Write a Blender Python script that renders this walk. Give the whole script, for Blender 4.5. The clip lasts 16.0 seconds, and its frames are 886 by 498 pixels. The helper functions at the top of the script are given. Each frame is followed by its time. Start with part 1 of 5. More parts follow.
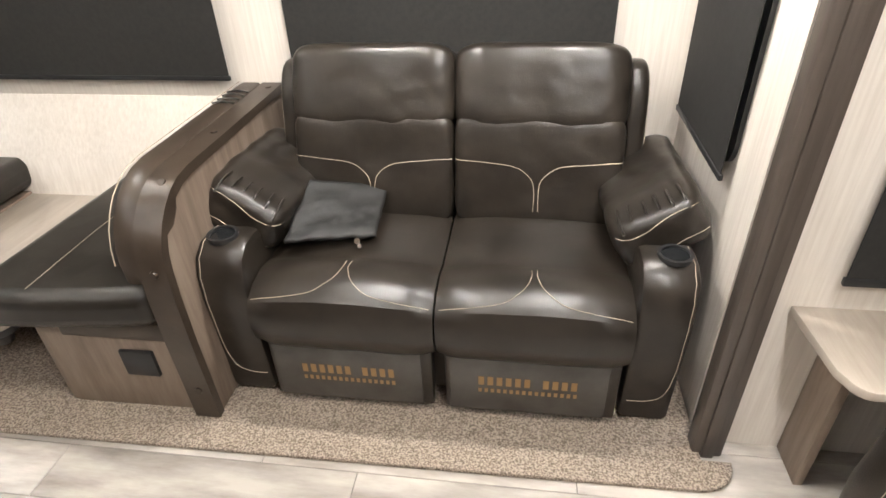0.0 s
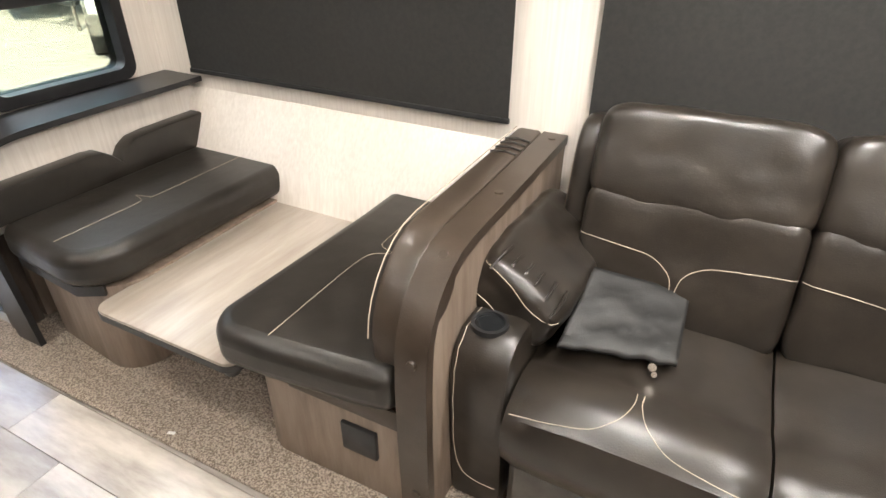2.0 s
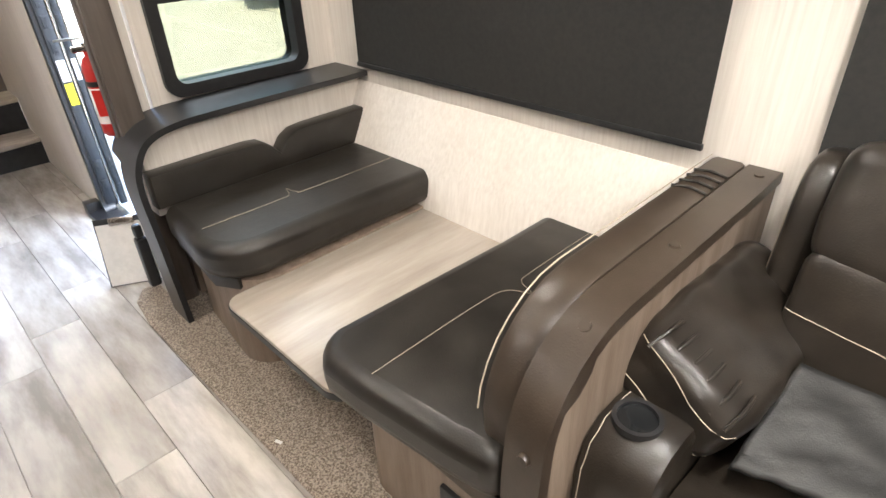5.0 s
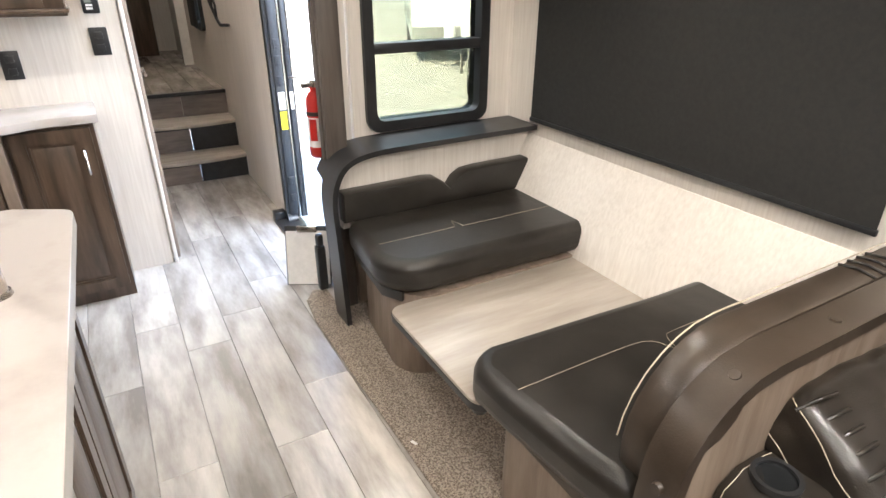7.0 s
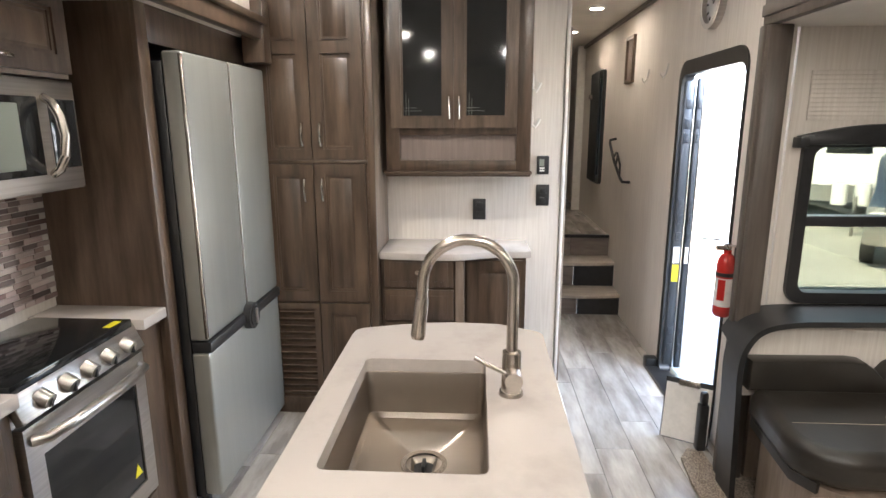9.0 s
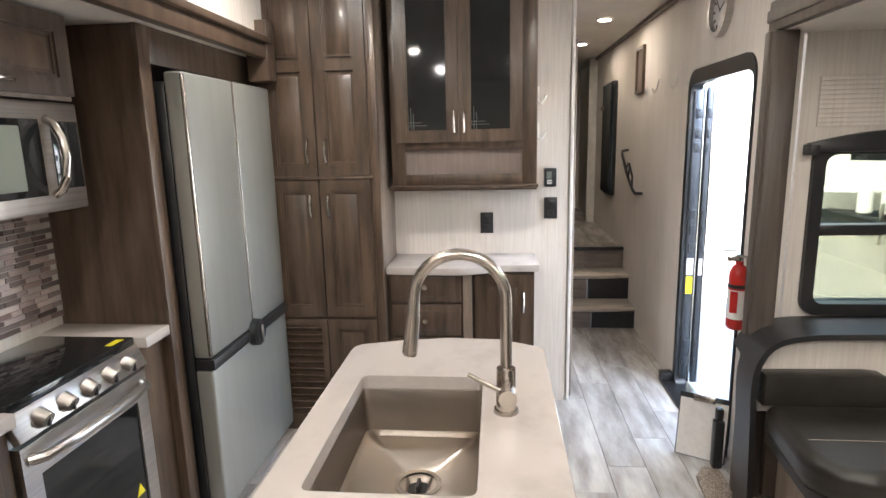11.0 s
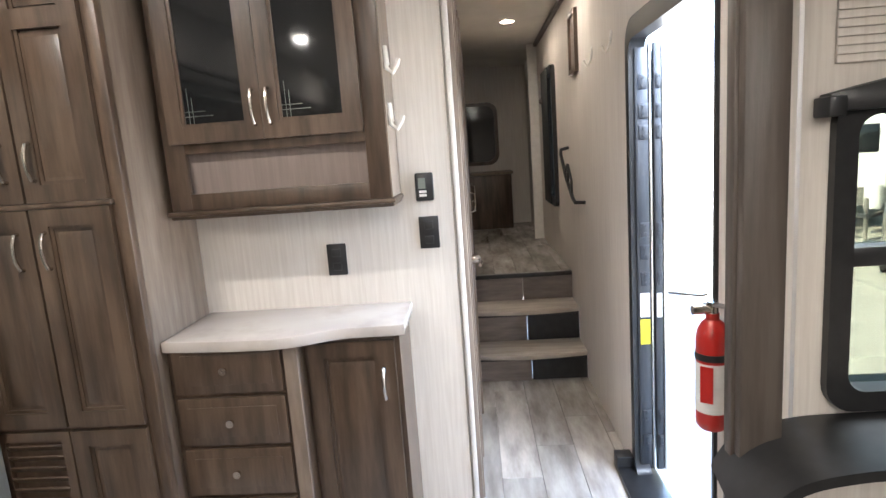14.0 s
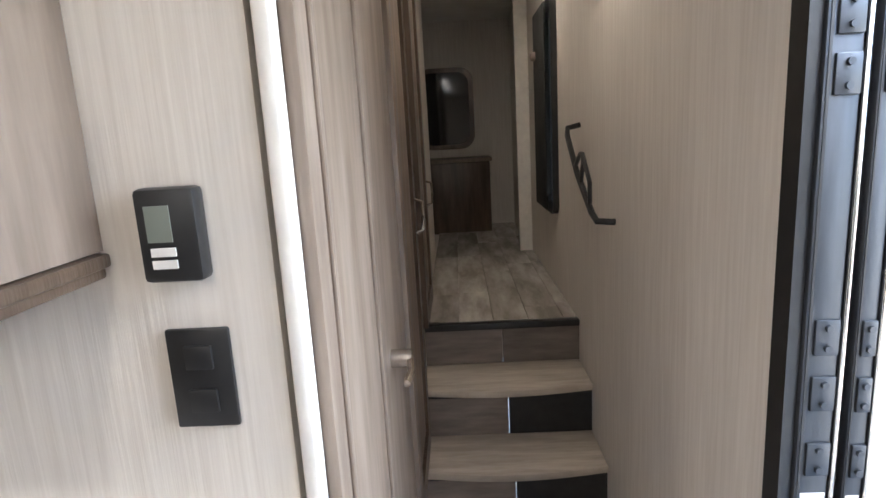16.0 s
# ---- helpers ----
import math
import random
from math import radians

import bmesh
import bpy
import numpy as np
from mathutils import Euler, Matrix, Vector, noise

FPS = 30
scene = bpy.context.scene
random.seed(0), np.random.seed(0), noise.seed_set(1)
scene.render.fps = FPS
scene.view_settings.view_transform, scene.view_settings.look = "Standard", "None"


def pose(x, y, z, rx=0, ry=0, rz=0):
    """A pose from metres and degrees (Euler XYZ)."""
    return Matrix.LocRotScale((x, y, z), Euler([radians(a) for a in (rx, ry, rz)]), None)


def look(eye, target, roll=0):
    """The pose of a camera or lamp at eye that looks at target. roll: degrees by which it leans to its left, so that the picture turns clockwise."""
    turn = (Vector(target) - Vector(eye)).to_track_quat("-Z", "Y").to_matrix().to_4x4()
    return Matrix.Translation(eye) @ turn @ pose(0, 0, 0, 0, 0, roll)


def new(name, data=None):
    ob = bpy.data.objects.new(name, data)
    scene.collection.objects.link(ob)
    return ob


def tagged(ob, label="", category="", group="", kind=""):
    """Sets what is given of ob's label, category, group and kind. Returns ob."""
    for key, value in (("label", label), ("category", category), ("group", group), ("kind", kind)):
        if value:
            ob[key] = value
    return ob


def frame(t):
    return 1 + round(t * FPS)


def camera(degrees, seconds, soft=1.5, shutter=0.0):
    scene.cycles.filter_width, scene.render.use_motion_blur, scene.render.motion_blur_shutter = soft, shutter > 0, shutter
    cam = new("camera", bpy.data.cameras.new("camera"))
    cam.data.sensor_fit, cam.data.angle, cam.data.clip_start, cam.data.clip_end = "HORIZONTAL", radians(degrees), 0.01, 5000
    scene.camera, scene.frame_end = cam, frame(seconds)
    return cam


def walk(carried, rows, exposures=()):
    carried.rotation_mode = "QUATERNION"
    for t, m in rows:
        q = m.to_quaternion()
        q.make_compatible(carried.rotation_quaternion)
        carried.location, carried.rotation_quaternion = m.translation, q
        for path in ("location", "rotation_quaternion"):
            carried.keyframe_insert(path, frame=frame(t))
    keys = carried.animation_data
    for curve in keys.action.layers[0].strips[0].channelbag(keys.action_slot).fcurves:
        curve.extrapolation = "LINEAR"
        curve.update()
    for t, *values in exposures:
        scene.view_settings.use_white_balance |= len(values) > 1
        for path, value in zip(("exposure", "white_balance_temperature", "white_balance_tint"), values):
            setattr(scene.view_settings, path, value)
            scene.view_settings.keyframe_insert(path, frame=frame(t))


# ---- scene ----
cam = camera(75.5, 16.0)
EXPOSURES = [(0, 4.25, 6150, 10), (1, 4.4, 6200, 10), (2, 4.45, 6200, 10), (4, 4.3, 6200, 10), (6.5, 4.35, 6250, 10), (7.5, 4.05, 6200, 10), (8.5, 3.88, 6250, 10), (9, 3.88, 6250, 10), (11.5, 3.85, 6150, 10), (13.5, 4.05, 6100, 10), (14.5, 4.05, 6050, 10), (15.3, 3.9, 6050, 10), (16, 3.65, 6100, 10)]
PATH = [
    (0, (-0.091, -0.027, 1.447), (-0.351, 1.623, 0.348), -2.33),
    (0.5, (-0.213, -0.002, 1.450), (-0.488, 1.643, 0.345), -1.95),
    (1, (-0.299, 0.067, 1.430), (-0.698, 1.727, 0.388), -1.74),
    (1.5, (-0.410, 0.202, 1.425), (-1.009, 1.805, 0.389), -0.43),
    (2, (-0.565, 0.290, 1.436), (-1.342, 1.814, 0.400), 0.26),
    (2.5, (-0.659, 0.369, 1.436), (-1.634, 1.763, 0.384), -1.45),
    (3, (-0.690, 0.455, 1.416), (-1.796, 1.725, 0.338), -1.11),
    (3.5, (-0.684, 0.509, 1.398), (-1.882, 1.710, 0.338), -2.32),
    (4, (-0.677, 0.531, 1.392), (-1.894, 1.722, 0.343), -2.36),
    (6.5, (-0.659, 0.566, 1.391), (-2.021, 1.647, 0.405), 0.58),
    (7, (-0.593, 0.369, 1.430), (-2.151, 1.266, 0.552), 0.29),
    (7.5, (-0.512, 0.218, 1.488), (-2.301, 0.714, 0.743), -1.29),
    (8, (-0.484, 0.121, 1.525), (-2.399, 0.245, 0.960), -0.00),
    (8.5, (-0.499, 0.057, 1.531), (-2.442, 0.000, 1.062), 0.41),
    (9, (-0.499, 0.022, 1.528), (-2.449, -0.095, 1.098), -0.19),
    (11.5, (-0.545, 0.149, 1.523), (-2.498, -0.066, 1.151), -2.17),
    (12, (-0.641, 0.285, 1.510), (-2.590, 0.037, 1.133), -3.73),
    (12.5, (-0.822, 0.349, 1.490), (-2.779, 0.207, 1.103), -4.96),
    (13, (-1.031, 0.407, 1.471), (-2.991, 0.346, 1.078), -3.55),
    (13.5, (-1.307, 0.508, 1.438), (-3.276, 0.446, 1.092), -3.21),
    (14, (-1.630, 0.567, 1.413), (-3.599, 0.437, 1.086), -4.16),
    (14.5, (-1.972, 0.602, 1.408), (-3.943, 0.458, 1.101), -4.56),
    (15, (-2.357, 0.645, 1.401), (-4.329, 0.531, 1.089), -4.43),
    (15.5, (-2.739, 0.649, 1.398), (-4.710, 0.544, 1.071), -4.91),
    (16, (-3.096, 0.684, 1.390), (-5.056, 0.618, 0.996), -3.26),
]
walk(cam, [(t, look(eye, target, roll)) for t, eye, target, roll in PATH], EXPOSURES)

from mathutils.bvhtree import BVHTree

# ---- light ----
world = bpy.data.worlds.new("sky")
scene.world = world
world.use_nodes = True
wn = world.node_tree
sky = wn.nodes.new("ShaderNodeTexSky")
sky.sky_type, sky.sun_disc = "NISHITA", False
sky.sun_elevation, sky.sun_rotation = radians(47), radians(137)
wn.links.new(sky.outputs[0], wn.nodes["Background"].inputs[0])
wn.nodes["Background"].inputs[1].default_value = 0.15
sun = new("sun", bpy.data.lights.new("sun", "SUN"))
sun.data.energy, sun.data.angle, sun.data.color = 5.0, radians(0.5), (1, 0.95, 0.87)
sun.matrix_world = look((0, 0, 10), (-6.0, 6.5, 0.6))


# Unseen fill lamp added outside the open entry door, standing in for skylight.
door_fill = new("door_skylight", bpy.data.lights.new("door_skylight", "AREA"))
door_fill.data.shape, door_fill.data.size, door_fill.data.size_y = "RECTANGLE", 0.75, 0.5
door_fill.data.energy, door_fill.data.color = 3.4, (0.93, 0.97, 1.0)
door_fill.matrix_world = look((-3.53, 1.62, 2.0), (-3.0, 0.45, 0.0))

# Small round lights: x, y, z, watts.
CEIL, SLIDE_CEIL = 2.33, 1.88
PUCKS = [(-4.9, 0.86, CEIL, 0.4), (-6.0, 0.86, CEIL, 0.06), (-2.6, 0.5, CEIL, 2.6), (-1.0, 0.6, CEIL, 3.2), (0.3, 0.35, CEIL, 9), (0.5, -0.55, CEIL, 9), (-1.0, -0.65, CEIL, 3.0), (-2.6, -0.6, CEIL, 4.5),
         (-0.62, 1.42, SLIDE_CEIL, 4.9), (0.12, 1.42, SLIDE_CEIL, 4.9), (-1.9, 1.45, SLIDE_CEIL, 1.3)]
for px, py, pz, watts in PUCKS:
    lamp = new("puck_lamp", bpy.data.lights.new("puck_lamp", "AREA"))
    lamp.data.shape, lamp.data.size = "DISK", 0.08
    lamp.data.energy, lamp.data.color = watts * 0.135, (1.0, 0.95, 0.87)
    lamp.matrix_world = pose(px, py, pz - 0.025, 0, 0, 0)

# ---- materials ----


def mat(name, base, rough=0.6, metal=0.0, second=None, scale=6.0, stretch=(1, 1, 1), bump=0.0, bump_scale=60.0, coat=0.0, vary=0.0, detail=6.0, contrast=(0.35, 0.65), bump_stretch=None, island=False, rough_vary=0.0, crease=0.0):
    """A surface with colour variation at two scales, fine relief and, where asked, a shift from piece to piece."""
    m = bpy.data.materials.new(name)
    m.use_nodes = True
    nt, L = m.node_tree, m.node_tree.links
    b = nt.nodes["Principled BSDF"]
    b.inputs["Roughness"].default_value, b.inputs["Metallic"].default_value = rough, metal
    b.inputs["Coat Weight"].default_value = coat
    b.inputs["Coat Roughness"].default_value = 0.15
    co = nt.nodes.new("ShaderNodeTexCoord")
    info = nt.nodes.new("ShaderNodeObjectInfo")
    mp = nt.nodes.new("ShaderNodeMapping")
    mp.inputs["Scale"].default_value = stretch
    geo = nt.nodes.new("ShaderNodeNewGeometry")
    add = nt.nodes.new("ShaderNodeVectorMath")
    L.new(geo.outputs["Position"], mp.inputs["Vector"])
    rnd = info.outputs["Random"]
    if island:
        rnd = geo.outputs["Random Per Island"]
    shift = nt.nodes.new("ShaderNodeMath")
    shift.operation = "MULTIPLY"
    shift.inputs[1].default_value = 37.0 if vary else 0.0
    L.new(rnd, shift.inputs[0])
    add.operation = "ADD"
    L.new(mp.outputs[0], add.inputs[0])
    L.new(shift.outputs[0], add.inputs[1])
    no = nt.nodes.new("ShaderNodeTexNoise")
    no.inputs["Scale"].default_value, no.inputs["Detail"].default_value = scale, detail
    no.inputs["Roughness"].default_value = 0.6
    L.new(add.outputs[0], no.inputs["Vector"])
    ramp = nt.nodes.new("ShaderNodeValToRGB")
    ramp.color_ramp.elements[0].position, ramp.color_ramp.elements[1].position = contrast
    ramp.color_ramp.elements[0].color = (*base, 1)
    ramp.color_ramp.elements[1].color = (*(second or [min(1, c * 1.12) for c in base]), 1)
    L.new(no.outputs[0], ramp.inputs[0])
    big = nt.nodes.new("ShaderNodeTexNoise")
    big.inputs["Scale"].default_value, big.inputs["Detail"].default_value = 1.7, 2.0
    L.new(add.outputs[0], big.inputs["Vector"])
    hsv = nt.nodes.new("ShaderNodeHueSaturation")
    L.new(ramp.outputs[0], hsv.inputs["Color"])
    val = nt.nodes.new("ShaderNodeMapRange")
    val.inputs["To Min"].default_value, val.inputs["To Max"].default_value = 0.9, 1.1
    L.new(big.outputs[0], val.inputs["Value"])
    if vary:
        r2 = nt.nodes.new("ShaderNodeMapRange")
        r2.inputs["To Min"].default_value, r2.inputs["To Max"].default_value = 1 - vary, 1 + vary
        L.new(rnd, r2.inputs["Value"])
        mul = nt.nodes.new("ShaderNodeMath")
        mul.operation = "MULTIPLY"
        L.new(val.outputs[0], mul.inputs[0]), L.new(r2.outputs[0], mul.inputs[1])
        L.new(mul.outputs[0], hsv.inputs["Value"])
    else:
        L.new(val.outputs[0], hsv.inputs["Value"])
    L.new(hsv.outputs[0], b.inputs["Base Color"])
    if rough_vary:
        rr = nt.nodes.new("ShaderNodeMapRange")
        rr.inputs["To Min"].default_value, rr.inputs["To Max"].default_value = rough - rough_vary, rough + rough_vary
        L.new(no.outputs[0], rr.inputs["Value"]), L.new(rr.outputs[0], b.inputs["Roughness"])
    if bump:
        mp2 = nt.nodes.new("ShaderNodeMapping")
        mp2.inputs["Scale"].default_value = bump_stretch or stretch
        L.new(geo.outputs["Position"], mp2.inputs["Vector"])
        n2 = nt.nodes.new("ShaderNodeTexNoise")
        n2.inputs["Scale"].default_value, n2.inputs["Detail"].default_value = bump_scale, 4.0
        L.new(mp2.outputs[0], n2.inputs["Vector"])
        bp = nt.nodes.new("ShaderNodeBump")
        bp.inputs["Strength"].default_value, bp.inputs["Distance"].default_value = bump, 0.004
        L.new(n2.outputs[0], bp.inputs["Height"])
        L.new(bp.outputs[0], b.inputs["Normal"])
        if crease:
            n3 = nt.nodes.new("ShaderNodeTexNoise")
            n3.inputs["Scale"].default_value, n3.inputs["Detail"].default_value = 8.0, 2.0
            L.new(geo.outputs["Position"], n3.inputs["Vector"])
            sum_ = nt.nodes.new("ShaderNodeMath")
            sum_.operation = "MULTIPLY_ADD"
            sum_.inputs[1].default_value = crease * 5 / bump
            L.new(n3.outputs[0], sum_.inputs[0]), L.new(n2.outputs[0], sum_.inputs[2])
            L.new(sum_.outputs[0], bp.inputs["Height"])
    return m


def plain(name, colour, rough=0.5, metal=0.0, emit=0.0, glass=False):
    m = bpy.data.materials.new(name)
    m.use_nodes = True
    b = m.node_tree.nodes["Principled BSDF"]
    b.inputs["Base Color"].default_value = (*colour, 1)
    b.inputs["Roughness"].default_value, b.inputs["Metallic"].default_value = rough, metal
    if emit:
        b.inputs["Emission Color"].default_value = (*colour, 1)
        b.inputs["Emission Strength"].default_value = emit
    if glass:
        b.inputs["Transmission Weight"].default_value = 1.0
        b.inputs["IOR"].default_value = 1.45
    return m


M_WALL = mat("wallpaper", (0.64, 0.585, 0.53), 0.7, second=(0.73, 0.68, 0.625), scale=30, stretch=(3, 3, 0.12), bump=0.12, bump_scale=70, bump_stretch=(3, 3, 0.08))
M_CEIL = mat("ceiling_panel", (0.70, 0.66, 0.60), 0.6, scale=3, bump=0.05, bump_scale=200)
M_WOOD = mat("stained_wood", (0.050, 0.032, 0.021), 0.32, second=(0.118, 0.079, 0.054), scale=7, stretch=(3, 3, 0.35), bump=0.15, bump_scale=60, bump_stretch=(6, 6, 0.3), coat=0.15, vary=0.10)
M_TRIM = mat("slide_trim", (0.060, 0.047, 0.039), 0.4, second=(0.10, 0.082, 0.070), scale=10, stretch=(3, 3, 0.25), bump=0.1, bump_scale=60)
M_LAM = mat("oak_laminate", (0.17, 0.126, 0.095), 0.5, second=(0.27, 0.212, 0.168), scale=9, stretch=(2.5, 2.5, 0.3), bump=0.1, bump_scale=80, vary=0.06)
M_PLANK = mat("vinyl_plank", (0.29, 0.26, 0.235), 0.22, second=(0.56, 0.52, 0.475), scale=4, stretch=(0.6, 2.4, 1), bump=0.08, bump_scale=40, bump_stretch=(0.5, 7, 1), vary=0.22, rough_vary=0.07)
M_TABLE = mat("bleached_oak", (0.29, 0.245, 0.20), 0.34, second=(0.44, 0.39, 0.335), scale=5, stretch=(3.2, 0.4, 1), bump=0.1, bump_scale=50, bump_stretch=(6, 0.5, 1), contrast=(0.3, 0.7))
M_TREAD = mat("tread_wood", (0.36, 0.31, 0.26), 0.45, second=(0.52, 0.46, 0.40), scale=9, stretch=(3, 0.4, 1), bump=0.1)
M_RISER = mat("riser_board", (0.14, 0.115, 0.10), 0.5, second=(0.22, 0.185, 0.16), scale=9, stretch=(1, 0.5, 3), vary=0.15)
M_CARPET = mat("carpet", (0.135, 0.105, 0.08), 0.95, second=(0.42, 0.35, 0.285), scale=170, detail=3, bump=1.0, bump_scale=150, contrast=(0.38, 0.62))
M_COUNTER = mat("white_marble", (0.52, 0.475, 0.445), 0.22, second=(0.44, 0.395, 0.365), scale=4.5, detail=10, contrast=(0.50, 0.68), coat=0.2)
M_LEATHER = mat("brown_leather", (0.0125, 0.0100, 0.0078), 0.30, second=(0.028, 0.0225, 0.0175), scale=9, bump=0.13, bump_scale=260, rough_vary=0.02, contrast=(0.3, 0.7), crease=0.24)
M_VINYL = mat("dark_vinyl", (0.015, 0.0125, 0.0100), 0.34, second=(0.025, 0.0215, 0.0175), scale=8, bump=0.12, bump_scale=260, rough_vary=0.08, crease=0.16)
M_EDGE = mat("brown_vinyl", (0.036, 0.026, 0.0185), 0.33, second=(0.056, 0.042, 0.031), scale=8, bump=0.12, bump_scale=260, rough_vary=0.08, crease=0.10)
M_THREAD = mat("cream_thread", (0.42, 0.36, 0.28), 0.8, scale=200)
M_SHADE = mat("roller_shade", (0.013, 0.0122, 0.0115), 0.8, second=(0.019, 0.018, 0.0165), scale=60, bump=0.15, bump_scale=500)
M_BLACK = mat("black_plastic", (0.014, 0.014, 0.015), 0.35, second=(0.022, 0.022, 0.023), scale=20)
M_STEEL = mat("brushed_steel", (0.46, 0.43, 0.40), 0.30, 1.0, second=(0.56, 0.53, 0.50), scale=30, stretch=(0.1, 0.1, 6), bump=0.05, bump_scale=200, bump_stretch=(0.2, 0.2, 8))
M_FRIDGE = mat("fridge_steel", (0.37, 0.375, 0.345), 0.36, 0.6, second=(0.39, 0.395, 0.365), scale=20, stretch=(6, 6, 0.08), bump=0.03, bump_scale=200)
M_SINK = mat("sink_steel", (0.34, 0.30, 0.26), 0.34, 1.0, second=(0.38, 0.335, 0.295), scale=4, rough_vary=0.05)
M_CHROME = mat("satin_nickel", (0.50, 0.455, 0.41), 0.25, 1.0, scale=40)
M_WHITE = mat("white_trim", (0.74, 0.71, 0.67), 0.5, scale=20)
M_PANELIN = mat("pale_panel", (0.20, 0.155, 0.135), 0.6, second=(0.24, 0.19, 0.168), scale=20, stretch=(3, 3, 0.2))
M_RAIL = mat("anodised_rail", (0.050, 0.054, 0.062), 0.40, 0.6, second=(0.075, 0.080, 0.090), scale=12, stretch=(3, 3, 0.3))
M_RED = mat("red_enamel", (0.42, 0.016, 0.012), 0.28, second=(0.5, 0.025, 0.02), scale=6, coat=0.3)
M_LABEL = mat("paper_label", (0.72, 0.70, 0.68), 0.6, scale=30)
M_YELLOW = plain("yellow_label", (0.8, 0.68, 0.02), 0.5)
M_GOLD = plain("gold_print", (0.26, 0.155, 0.06), 0.5)
M_PLASTIC_FILM = mat("grey_skirt_film", (0.050, 0.046, 0.041), 0.26, second=(0.085, 0.079, 0.072), scale=7, bump=0.3, bump_scale=14)
M_DARKGLASS = plain("dark_glass", (0.012, 0.013, 0.014), 0.06)
M_GLASS = plain("tinted_glass", (0.085, 0.09, 0.066), 0.0, glass=True)
M_CLOTH = mat("black_cloth", (0.008, 0.008, 0.0078), 0.56, second=(0.016, 0.0155, 0.015), scale=12, bump=0.2, bump_scale=300, crease=0.35)
M_LAMP = plain("lamp_glow", (1.0, 0.86, 0.68), 0.5, emit=14.0)
M_TILE = mat("mosaic_tile", (0.20, 0.14, 0.13), 0.18, second=(0.42, 0.36, 0.34), scale=1.5, vary=0.65)
M_GROUT = mat("grout", (0.5, 0.46, 0.42), 0.8, scale=50)
M_GROUND = mat("gravel_asphalt", (0.32, 0.305, 0.27), 0.9, second=(0.46, 0.44, 0.39), scale=3, bump=0.6, bump_scale=40, detail=10)
M_SCREENGREY = plain("grey_display", (0.20, 0.22, 0.19), 0.3)
M_BODYWHITE = mat("trailer_white", (0.72, 0.72, 0.71), 0.35, scale=3)
M_GREEN = mat("foliage", (0.045, 0.075, 0.025), 0.8, second=(0.09, 0.13, 0.05), scale=6, vary=0.3)
M_BARK = mat("bark", (0.10, 0.075, 0.055), 0.9, scale=20, bump=0.5)

# ---- mesh helpers ----


def bx(bm, x0, x1, y0, y1, z0, z1, bevel=0.0, segs=2, m=None):
    """A box between two corners, with its edges rounded."""
    mm = Matrix.LocRotScale(((x0 + x1) / 2, (y0 + y1) / 2, (z0 + z1) / 2), None, (abs(x1 - x0), abs(y1 - y0), abs(z1 - z0)))
    r = bmesh.ops.create_cube(bm, size=1.0, matrix=(m @ mm) if m else mm)
    if bevel:
        es = list({e for v in r["verts"] for e in v.link_edges})
        bmesh.ops.bevel(bm, geom=es, offset=bevel, segments=segs, affect="EDGES", profile=0.5)
    return bm


def box(*a, **k):
    return bx(bmesh.new(), *a, **k)


def cyl(bm, p0, p1, r0, r1=None, seg=20):
    p0, p1 = Vector(p0), Vector(p1)
    d = p1 - p0
    mm = Matrix.Translation((p0 + p1) / 2) @ d.to_track_quat("Z", "Y").to_matrix().to_4x4()
    bmesh.ops.create_cone(bm, cap_ends=True, segments=seg, radius1=r0, radius2=r0 if r1 is None else r1, depth=d.length, matrix=mm)
    return bm


def puff(bm, centre, size, p=5.0, n=10, m=None, swell=0.0, wrinkle=0.0, seed=0.0):
    """A stuffed cushion: a cube drawn towards an ellipsoid, with creases."""
    before = set(bm.verts)
    r = bmesh.ops.create_cube(bm, size=2.0)
    es = list({e for v in r["verts"] for e in v.link_edges})
    bmesh.ops.subdivide_edges(bm, edges=es, cuts=n, use_grid_fill=True)
    vs = [v for v in bm.verts if v not in before]
    for v in vs:
        c = v.co
        k = (abs(c.x) ** p + abs(c.y) ** p + abs(c.z) ** p) ** (1 / p)
        q = c / k
        q.z *= 1 + swell * (1 - q.x * q.x) * (1 - q.y * q.y)
        w = Vector((q.x * size[0] / 2, q.y * size[1] / 2, q.z * size[2] / 2))
        if wrinkle:
            s = noise.noise(w * 9 + Vector((seed, seed * 2, 0))) + 0.5 * noise.noise(w * 22 + Vector((0, seed, 3)))
            w += q.normalized() * wrinkle * s
        v.co = (m @ w if m else w) + Vector(centre)
    return bm


def tube(bm, pts, r, seg=8, closed=False):
    """A round bar along a line of points."""
    pts = [Vector(p) for p in pts]
    rings = []
    up = Vector((0.31, 0.17, 0.93))
    for i, p in enumerate(pts):
        a = pts[max(i - 1, 0)] if not closed else pts[i - 1]
        b = pts[min(i + 1, len(pts) - 1)] if not closed else pts[(i + 1) % len(pts)]
        t = (b - a).normalized()
        s = t.cross(up)
        if s.length < 0.05:
            s = t.cross(Vector((1, 0, 0)))
        s.normalize()
        u = s.cross(t)
        rings.append([bm.verts.new(p + (s * math.cos(q) + u * math.sin(q)) * r) for q in [2 * math.pi * k / seg for k in range(seg)]])
    for i in range(len(rings) - (0 if closed else 1)):
        a, b = rings[i], rings[(i + 1) % len(rings)]
        for k in range(seg):
            bm.faces.new((a[k], a[(k + 1) % seg], b[(k + 1) % seg], b[k]))
    if not closed:
        bm.faces.new(rings[0]), bm.faces.new(rings[-1][::-1])
    bmesh.ops.recalc_face_normals(bm, faces=bm.faces)
    return bm


